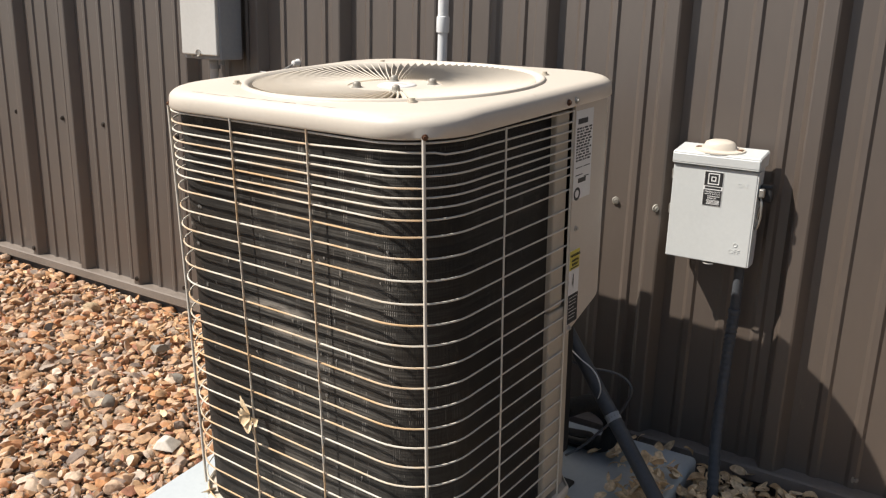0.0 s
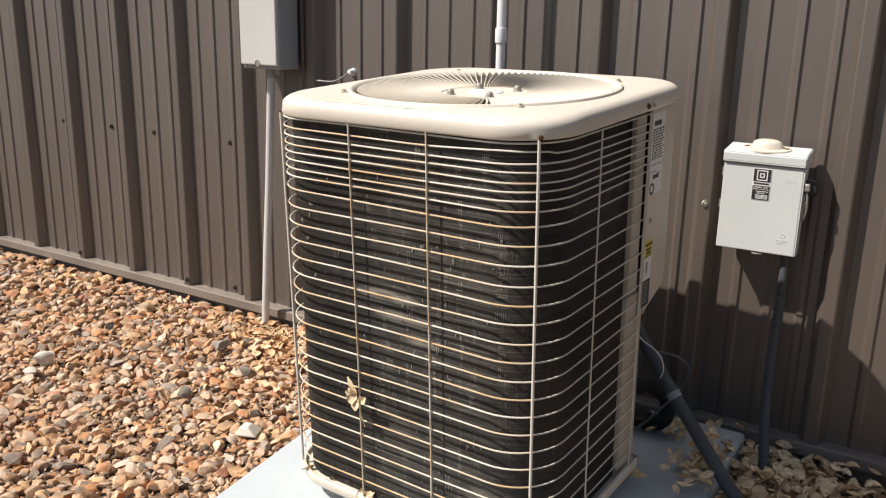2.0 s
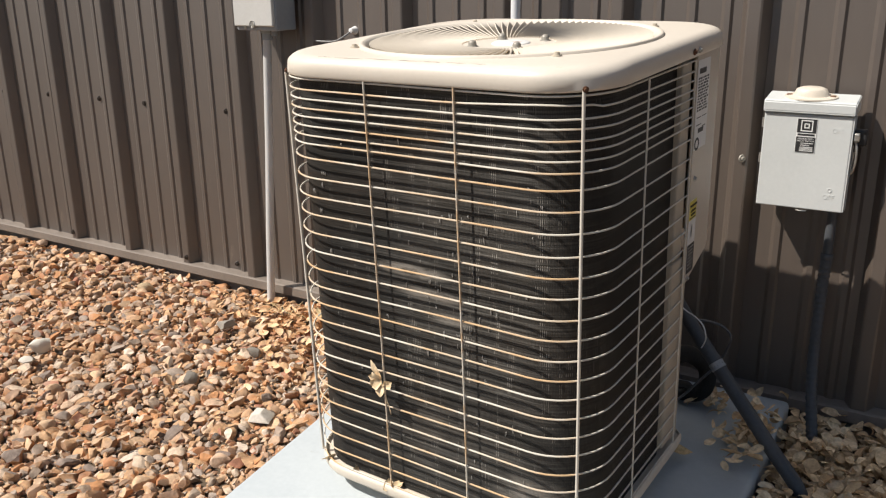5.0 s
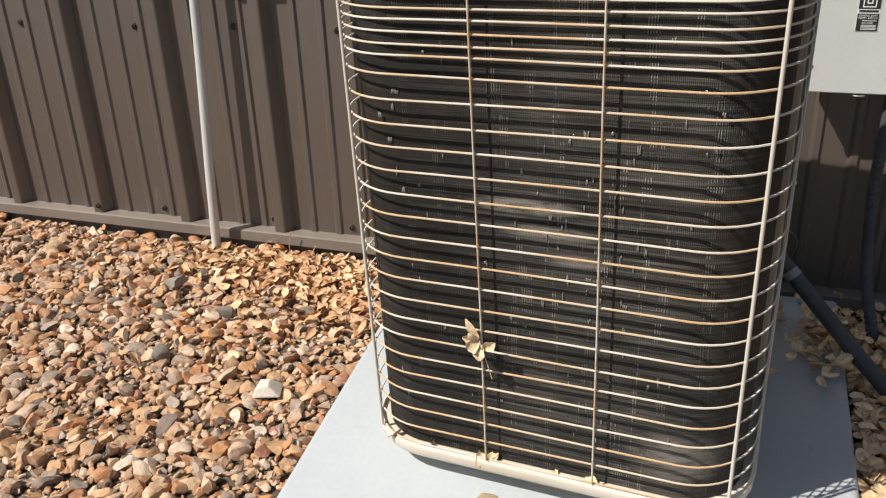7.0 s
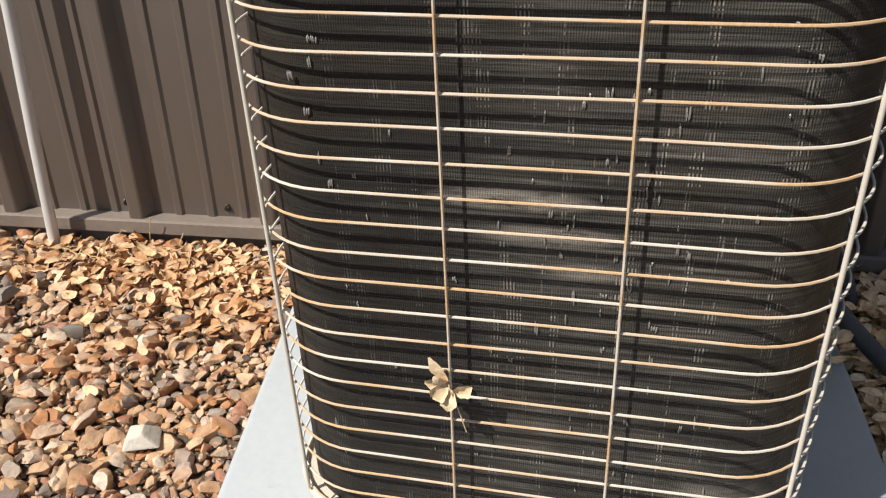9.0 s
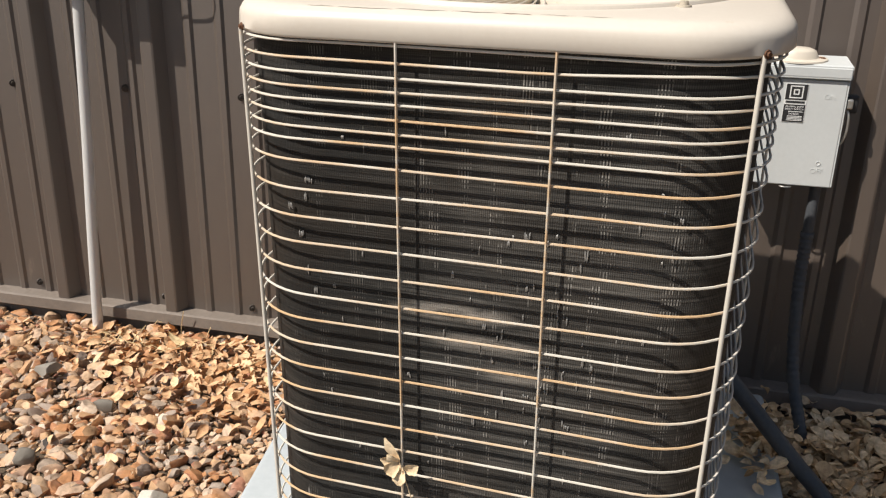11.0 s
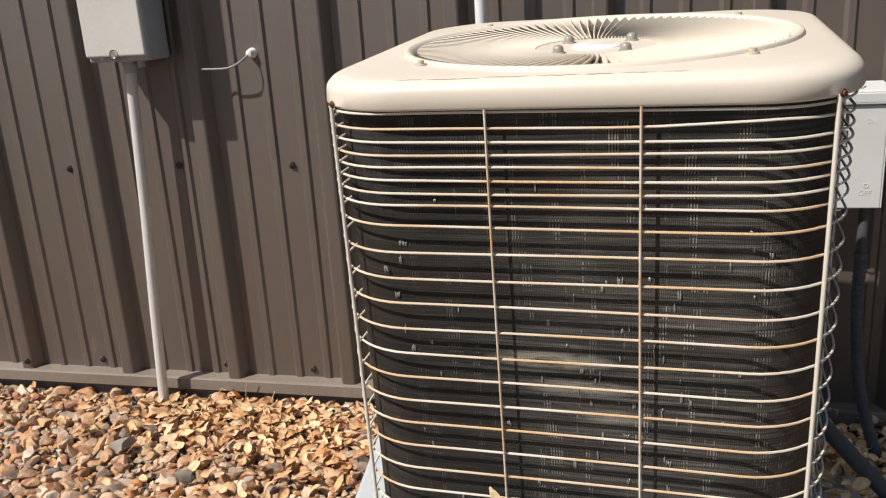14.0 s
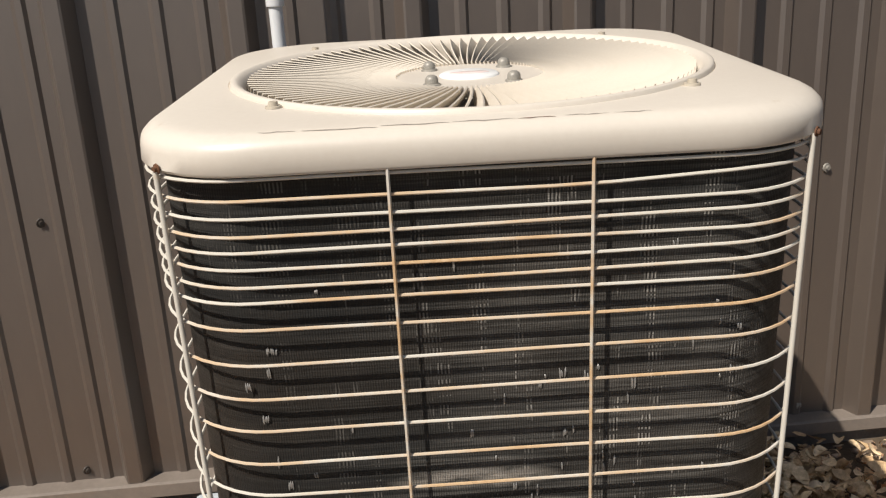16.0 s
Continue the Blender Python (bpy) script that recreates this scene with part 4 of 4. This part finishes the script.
# ---- junction box, conduit, pipe and stub cable on the wall ----
def make_junction_box():
    jb = thing("junction_box", pose(-2.021, wall_y(-2.021), 0.868, 0, 0, WALL_TURN), "grey plastic utility box on the ribbed wall, closed", "junction box")
    # side shade is put into the housing's colour; only the thin cover stays pale
    part("housing", box_bm(-0.0745, 0.0765, -0.110, -0.0255, -0.012, 0.44, 0.004), M_jbback, jb, "grey housing, coloured darker for the shade on its sides")
    bm = box_bm(-0.076, 0.074, -0.121, -0.1085, 0.0, 0.438, 0.004, 3)
    for vv in bm.verts:
        if vv.co.y < -0.1:
            vv.co.x *= 0.985
    cover = part("cover", bm, M_jb, jb, "pale grey cover")
    v, f = lathe([(0.0001, 0.002), (0.0055, 0.002), (0.0055, 0.0005), (0.0085, 0.0005), (0.0095, 0.0035), (0.0105, 0.002), (0.0105, -0.004)], 18)
    link_mesh("lock_screw", v, f, M_zinc, cover, m=pose(-0.004, -0.1195, 0.006, 90, 0, 0))
    part("foot_tab", box_bm(-0.046, -0.036, -0.113, -0.100, -0.008, 0.003, 0.002), M_zinc, cover)
    v, f = lathe([(0.0001, 0.0), (0.018, 0.0), (0.018, -0.012), (0.0155, -0.014), (0.0155, -0.032), (0.0001, -0.032)], 14)
    link_mesh("connector", v, f, M_jbback, jb, m=pose(-0.010, -0.055, -0.009))
    v, f = lathe([(0.0001, 0.0), (0.009, 0.0), (0.009, -0.02), (0.0001, -0.02)], 10)
    link_mesh("cable_gland", v, f, M_jbback, jb, m=pose(0.022, -0.060, -0.009))


make_junction_box()
cd = thing("conduit_riser", pose(0, 0, 0), "thin grey plastic conduit rising from the gravel to the utility box", "conduit")
v, f = tube([(-2.030, wall_y(-2.016) - 0.056, 0.840), (-2.046, 1.630, 0.50), (-2.060, 1.622, 0.25), (-2.0735, 1.6145, -0.02)], 0.0125, 14)
link_mesh("tube", v, f, M_pipe, cd)

pv = thing("vent_pipe", pose(-1.207, 1.655, 0), "white plastic pipe with a coupling, upright against the wall", "pipe")
v, f = tube([(0.0, 0, -0.03), (0.001, 0, 0.6), (0.0, 0, 0.965)], 0.0118, 14)
link_mesh("lower_tube", v, f, M_pvc, pv)
v, f = lathe([(0.0118, 0.0), (0.0150, 0.001), (0.0155, 0.004), (0.0155, 0.034), (0.0150, 0.037), (0.0128, 0.038)], 18)
link_mesh("coupling", v, f, M_pvc, pv, m=pose(0, 0, 0.957))
v, f = tube([(0, 0, 0.99), (0.0, 0, 1.6), (0.0, 0, 2.5)], 0.0128, 14)
link_mesh("upper_tube", v, f, M_pvc, pv)

hk = thing("wall_cable", pose(0, 0, 0), "short pale cable hanging from a sealed hole in the wall", "cable")
hy = wall_y(-1.754)
v, f = lathe([(0.0001, 0.022), (0.007, 0.020), (0.0085, 0.012), (0.0105, 0.004), (0.012, 0.0)], 12)
link_mesh("seal", v, f, M_paper, hk, label="white sealant plug", m=pose(-1.754, hy + 0.001, 0.856, 90, 0, 0))
v, f = tube(smooth_path([(-1.754, hy - 0.012, 0.856), (-1.764, hy - 0.034, 0.842), (-1.79, hy - 0.040, 0.829), (-1.82, hy - 0.042, 0.826), (-1.862, hy - 0.045, 0.827)], 8), 0.0024, 6)
link_mesh("sheath", v, f, M_cable, hk)


# ---- gravel and leaves ----
def stone_templates(rng, level, count):
    """Pebbles cut by a few planes, so that they have worn flats and edges."""
    out = []
    for _ in range(count):
        bm = bmesh.new()
        bmesh.ops.create_icosphere(bm, subdivisions=level, radius=1.0)
        v = np.array([q.co[:] for q in bm.verts])
        f = np.array([[w.index for w in q.verts] for q in bm.faces])
        bm.free()
        for _ in range(12):
            d = rng.normal(size=3)
            d /= np.linalg.norm(d)
            h = rng.uniform(0.40, 0.82)
            over = v @ d - h
            v = v - np.outer(np.where(over > 0, over * 0.97, 0), d)
        for _ in range(4):
            v = v * (1 + rng.uniform(0.015, 0.05) * np.sin(v @ (rng.normal(size=3) * 3.5) + rng.uniform(0, 6)))[:, None]
        v = v * np.array([1.0, rng.uniform(0.55, 0.95), rng.uniform(0.38, 0.66)])
        out.append((v, f))
    return out


def scatter_mesh(name, templates, places, mat, rng, flat=0.32, sharp=33):
    """One mesh of many turned and scaled copies of the templates: places are (x, y, z, size)."""
    vs, fs, off = [], [], 0
    for x, y, z, s in places:
        v, f = templates[rng.integers(len(templates))]
        a, b, c = rng.uniform(0, 2 * math.pi), rng.normal() * flat, rng.normal() * flat
        R = np.array(Euler((b, c, a)).to_matrix())
        vs.append((v * s) @ R.T + np.array([x, y, z]))
        fs.append(f + off)
        off += len(v)
    V, F = np.concatenate(vs), np.concatenate(fs)
    k = F.shape[1]
    me = bpy.data.meshes.new(name)
    me.vertices.add(len(V))
    me.vertices.foreach_set("co", V.astype(np.float32).ravel())
    me.loops.add(F.size)
    me.loops.foreach_set("vertex_index", F.astype(np.int32).ravel())
    me.polygons.add(len(F))
    me.polygons.foreach_set("loop_start", np.arange(0, F.size, k, dtype=np.int32))
    me.update(calc_edges=True)
    me.validate()
    me.shade_smooth()
    if sharp:
        me.set_sharp_from_angle(angle=radians(sharp))
    me.materials.append(mat)
    return new(name, me)


def in_pad(x, y, grow=0.0):
    if not 0.70 - grow < y < 1.69 + grow:
        return False
    left = -1.315 - (y - 0.733) * 0.154
    right = -0.455 - (y - 0.70) * 0.045
    return left - grow < x < right + grow


def spots_over(rng, x0, x1, y0, y1, step, lo, hi, power, lift, keep=None):
    out = []
    nx, ny = int((x1 - x0) / step), int((y1 - y0) / step)
    for i in range(nx):
        for j in range(ny):
            x, y = x0 + (i + rng.uniform(-0.1, 1.1)) * step, y0 + (j + rng.uniform(-0.1, 1.1)) * step
            s = lo + (hi - lo) * rng.uniform() ** power
            if y > wall_y(x) - 0.036 or in_pad(x, y, -0.008 if s < 0.012 else s * 0.55 - 0.004):
                continue
            if keep and not keep(x, y):
                continue
            out.append((x, y, ground_height(x, y) + lift + s * 0.18, s))
    return out


G = np.random.default_rng(5)
small = stone_templates(G, 1, 10)
large = stone_templates(G, 2, 14)
near = spots_over(G, -2.75, -1.22, 0.25, 1.75, 0.0155, 0.0085, 0.0150, 1.0, 0.003)
far = spots_over(G, -5.6, -2.70, 0.0, 1.72, 0.030, 0.014, 0.024, 1.4, 0.002)
front = spots_over(G, -1.24, 0.75, -0.05, 0.96, 0.034, 0.015, 0.026, 1.4, 0.002)
front += spots_over(G, -2.75, -1.20, -0.05, 0.26, 0.030, 0.014, 0.026, 1.4, 0.002)
right = spots_over(G, -0.56, 0.75, 0.95, 1.83, 0.026, 0.010, 0.020, 1.2, 0.0)
bed = scatter_mesh("gravel", small, near + far + right + front, M_stone, G)
tagged(bed, "mixed tan, orange and grey river gravel", "gravel", kind="stuff")
near2 = spots_over(G, -2.9, -1.2, 0.25, 1.75, 0.0245, 0.0130, 0.033, 2.0, 0.006)
far2 = spots_over(G, -5.6, -2.85, 0.0, 1.72, 0.034, 0.016, 0.036, 2.2, 0.008)
right2 = spots_over(G, -0.54, 0.75, 0.95, 1.80, 0.07, 0.014, 0.030, 2.0, 0.006)
top = scatter_mesh("pebbles", large, near2 + far2 + right2, M_stone, G, 0.34)
tagged(top, "larger tan, rust and grey river pebbles", "gravel", kind="stuff")


def lone_stone(name, x, y, z, s, mat, label, squash=1.0, turn=0.0, tall=1.0):
    v, f = large[int(G.integers(len(large)))]
    ob = link_mesh(name, [tuple(q) for q in v], [tuple(int(i) for i in t) for t in f], mat, m=pose(x, y, z, 0, 0, turn) @ Matrix.Diagonal((s, s * squash, s * tall, 1)))
    return tagged(ob, label, "stone")


def angular_stone(x, y, z, sx, sy, sz, turn, seed):
    """A broken block: a box with skewed faces and chipped edges."""
    r = random.Random(seed)
    bm = bmesh.new()
    bmesh.ops.create_cube(bm, size=2.0)
    for v in bm.verts:
        q = 0.50 if v.co.z > 0 else 1.0
        v.co = Vector((v.co.x * sx * q * r.uniform(0.6, 1.15), v.co.y * sy * q * r.uniform(0.6, 1.15), v.co.z * sz * r.uniform(0.55, 1.15)))
    bmesh.ops.bevel(bm, geom=list(bm.edges), offset=0.004, segments=2, affect="EDGES", profile=0.6)
    ob = part("white_stone", bm, M_white_stone, None, smooth=False, m=pose(x, y, z, 6, -5, turn))
    return tagged(ob, "angular white quartz stone on the gravel", "stone")


angular_stone(-1.537, 1.050, 0.017, 0.033, 0.025, 0.012, 15, 3)
lone_stone("white_stone", -2.33, 0.985, 0.016, 0.040, M_white_stone, "pale stone lying in the gravel", 0.7, 60, 1.2)
lone_stone("white_stone", -2.283, 0.915, 0.016, 0.026, M_white_stone, "small pale stone lying in the gravel", 0.8, 20, 1.2)
lone_stone("slate_stone", -1.797, 1.282, 0.018, 0.032, M_dark_stone, "long dark grey stone on the gravel", 0.55, 10)
lone_stone("slate_stone", -1.832, 1.09, 0.018, 0.034, M_dark_stone, "flat dark grey stone on the gravel", 0.5, 25)
lone_stone("slate_stone", -2.577, 0.82, 0.016, 0.036, M_dark_stone, "rounded slate-grey stone in the gravel", 0.8, 80)
lone_stone("tan_stone", -2.50, 1.46, 0.016, 0.036, M_tan_stone, "rounded tan stone near the wall", 0.8, 40)
lone_stone("flat_stone", -2.022, 1.383, 0.018, 0.040, M_grey_stone, "flat grey stone on the gravel", 0.8, 40)
lone_stone("tan_stone", -0.998, 0.848, 0.060, 0.022, M_tan_stone, "small tan stone lying on the pad", 0.8, 15)
lone_stone("tan_stone", -0.935, 0.850, 0.060, 0.020, M_tan_stone, "small pale tan stone lying on the pad", 0.75, 100)


def leaf_templates(rng, count):
    """Dry leaves, curled along and across."""
    out = []
    for _ in range(count):
        n = 7
        w, curl, roll, twist = rng.uniform(0.17, 0.38), rng.uniform(-2.6, 2.6), rng.uniform(0.6, 2.1), rng.uniform(-0.9, 0.9)
        v, f = [], []
        for i in range(n):
            t = i / (n - 1)
            half = w * math.sin(math.pi * min(1, 0.06 + 0.94 * t) ** 0.8) * (1 + 0.13 * math.sin(8 * t + 3 * curl))
            for k in (-1, -0.5, 0, 0.5, 1):
                a = k * roll * 0.7
                x, y, z = t - 0.5, half * (math.sin(a) / (roll * 0.7)), half * (1 - math.cos(a)) * 0.9
                ang = curl * (t - 0.5) * 0.8
                x2, z2 = (math.sin(ang) / (curl * 0.8)) if abs(curl) > 0.05 else x, (1 - math.cos(ang)) / (curl * 0.8 + 1e-6)
                tw = twist * (t - 0.5)
                v.append((x2, y * math.cos(tw) - z * math.sin(tw), z2 + y * math.sin(tw) + z * math.cos(tw) + rng.normal() * 0.006))
        for i in range(n - 1):
            for k in range(4):
                a = i * 5 + k
                f += [(a, a + 5, a + 6), (a, a + 6, a + 1)]
        out.append((np.array(v), np.array(f)))
    return out


leaves = leaf_templates(G, 12)


def leaf_spots(rng, n, cx, cy, sx, sy, lo, hi, lift, heap=0.0):
    out = []
    while len(out) < n:
        x, y = cx + rng.normal() * sx, cy + rng.normal() * sy
        if y > wall_y(x) - 0.045 or (in_pad(x, y, 0.01) and rng.uniform() > 0.05):
            continue
        out.append((x, y, ground_height(x, y) + lift + heap * rng.uniform(), rng.uniform(lo, hi)))
    return out


drift = leaf_spots(G, 420, -0.36, 1.56, 0.13, 0.12, 0.022, 0.046, 0.024, 0.040)
drift += leaf_spots(G, 300, 0.0, 1.62, 0.30, 0.12, 0.018, 0.040, 0.020, 0.016)
drift += leaf_spots(G, 560, -0.37, 1.20, 0.10, 0.20, 0.022, 0.048, 0.026, 0.026)
while len(drift) < 1900:      # packed against the pad's edge
    y = G.uniform(0.98, 1.68)
    x = -0.455 - (y - 0.70) * 0.045 + 0.012 + abs(G.normal()) * 0.10
    if y < wall_y(x) - 0.05:
        drift.append((x, y, ground_height(x, y) + 0.022 + 0.035 * G.uniform() * max(0.0, 1 - (x + 0.47) / 0.25), G.uniform(0.022, 0.046)))
tagged(scatter_mesh("leaf_litter", leaves, drift, M_leaf, G, 0.42, 0), "curled dry brown leaves drifted beside the pad", "leaves", kind="stuff")
foot = leaf_spots(G, 240, -1.90, 1.56, 0.17, 0.06, 0.018, 0.046, 0.016, 0.014)
foot += leaf_spots(G, 170, -1.58, 1.50, 0.16, 0.10, 0.018, 0.046, 0.020, 0.012)
foot += leaf_spots(G, 130, -1.60, 1.46, 0.10, 0.10, 0.024, 0.046, 0.024, 0.012)
foot += leaf_spots(G, 80, -2.9, 1.56, 0.7, 0.05, 0.016, 0.040, 0.016, 0.010)
foot += leaf_spots(G, 60, -1.75, 1.20, 0.30, 0.22, 0.014, 0.034, 0.018, 0.006)
tagged(scatter_mesh("dry_leaves", leaves, foot, M_leaf_red, G, 0.42, 0), "rust-brown dry leaves and twigs along the foot of the wall", "leaves", kind="stuff")
# leaves lying on the pad behind the condenser
padl = []
while len(padl) < 105:
    x, y = -0.512 + G.normal() * 0.035, 1.47 + G.normal() * 0.06
    if in_pad(x, y, 0) and x > -0.66:
        padl.append((x, y, 0.076 + 0.028 * G.uniform(), G.uniform(0.022, 0.044)))
while len(padl) < 135:      # a second drift behind the condenser
    x, y = -0.65 + G.normal() * 0.03, 1.575 + G.normal() * 0.03
    if in_pad(x, y, -0.01):
        padl.append((x, y, 0.078 + 0.016 * G.uniform(), G.uniform(0.020, 0.042)))
tagged(scatter_mesh("pad_leaves", leaves, padl, M_leaf, G, 0.45, 0), "curled dry leaves gathered on the pad", "leaves", kind="stuff")


def lone_leaf(name, m, size, mat, label):
    v, f = leaves[int(G.integers(len(leaves)))]
    ob = link_mesh(name, [tuple(q * size) for q in v], [tuple(int(i) for i in t) for t in f], mat, m=m)
    return tagged(ob, label, "leaf")


lone_leaf("dry_leaf", pose(-1.822, 1.575, 0.035, 12, -8, 150), 0.072, M_leaf1, "long pale dry leaf on the gravel")
lone_leaf("dry_leaf", pose(-0.63, 1.32, 0.085, 10, 15, 30), 0.06, M_leaf1, "curled dry leaf lying on the pad")

# twigs among the leaves
for i in range(26):
    x = -1.95 + G.normal() * 0.16 if i < 16 else -0.25 + G.normal() * 0.2
    y = min(1.55 + G.normal() * 0.05, wall_y(x) - 0.06)
    a, l = G.uniform(0, 2 * math.pi), G.uniform(0.03, 0.09)
    z = ground_height(x, y) + 0.035
    pts = [(x + l * t * math.cos(a), min(y + l * t * math.sin(a), wall_y(x) - 0.05), z + G.normal() * 0.004 + 0.01 * t) for t in (0, 0.35, 0.7, 1)]
    v, f = tube(pts, 0.0011, 5)
    tagged(link_mesh("twig", v, f, M_leaf1), "thin dry twig lying among fallen leaves", "twig", "twigs in the leaf litter")

v, f = tube(smooth_path([(-1.857, wall_y(-1.857) - 0.055, 0.0), (-1.852, wall_y(-1.857) - 0.056, 0.035), (-1.842, wall_y(-1.857) - 0.058, 0.075)], 6), 0.0011, 5)
tagged(link_mesh("grass_stem", v, f, M_leaf1), "thin dry grass stem standing at the wall's foot", "grass")

# the sprig caught in the guard
sp = thing("leaf_sprig", pose(-1.009, 0.867, 0.327, 2.8, 0, 0), "pale dried leaf sprig caught on the wire guard", "leaf")


def sprig_leaf(base, tip, width, cup, lift, curl=0.0):
    """A dry leaf from base to tip in the guard's plane (x, z), folded along its midrib and lifted towards the open."""
    bx, bz = base
    dx, dz = tip[0] - bx, tip[1] - bz
    ln = math.hypot(dx, dz)
    nx, nz = -dz / ln, dx / ln
    v, f = [], []
    n, w = 9, 7
    for i in range(n):
        t = i / (n - 1)
        half = width / 2 * math.sin(math.pi * (0.10 + 0.86 * t)) ** 0.8 * (1 + 0.10 * math.sin(12 * t + 40 * width))
        for k in range(w):
            q = 2 * k / (w - 1) - 1
            a = q * cup
            side = half * math.sin(a) / max(0.3, math.sin(cup)) if cup < 1.6 else half * math.sin(a)
            out = half * (1 - math.cos(a)) * 0.9 + lift * math.sin(math.pi * 0.6 * t) + curl * t * t
            v.append((bx + dx * t + nx * side, -0.006 - out + 0.0005 * math.sin(9 * q + 14 * t), bz + dz * t + nz * side))
    for i in range(n - 1):
        for k in range(w - 1):
            o = i * w + k
            f.append((o, o + 1, o + w + 1, o + w))
    return link_mesh("leaf", v, f, M_sprig, sp)


sprig_leaf((-0.001, 0.004), (-0.017, 0.036), 0.013, 0.7, 0.004)
sprig_leaf((0.000, 0.003), (-0.012, 0.016), 0.014, 0.8, 0.009)
sprig_leaf((-0.001, 0.002), (-0.022, 0.006), 0.015, 1.1, 0.003, 0.004)
sprig_leaf((-0.001, 0.000), (-0.015, -0.012), 0.019, 1.0, 0.009)
sprig_leaf((0.002, -0.006), (0.003, -0.027), 0.017, 0.9, 0.007, 0.003)
sprig_leaf((0.008, -0.010), (0.026, 0.005), 0.017, 1.0, 0.005)
v, f = tube(smooth_path([(0.001, -0.008, 0.004), (0.006, -0.011, -0.010), (0.013, -0.010, -0.034), (0.019, -0.008, -0.060)], 6), 0.0007, 5)
link_mesh("stem", v, f, M_sprig, sp)

# scraps caught along the base pan
for x, s in ((-1.17, 0.030), (-1.02, 0.040), (-1.00, 0.028), (-0.90, 0.022), (-0.845, 0.034), (-1.10, 0.02)):
    lone_leaf("leaf_scrap", pose(x, 0.889, 0.106, G.uniform(20, 60), G.uniform(-20, 20), G.uniform(0, 360)), s, M_sprig, "scrap of dry leaf caught on the base pan")
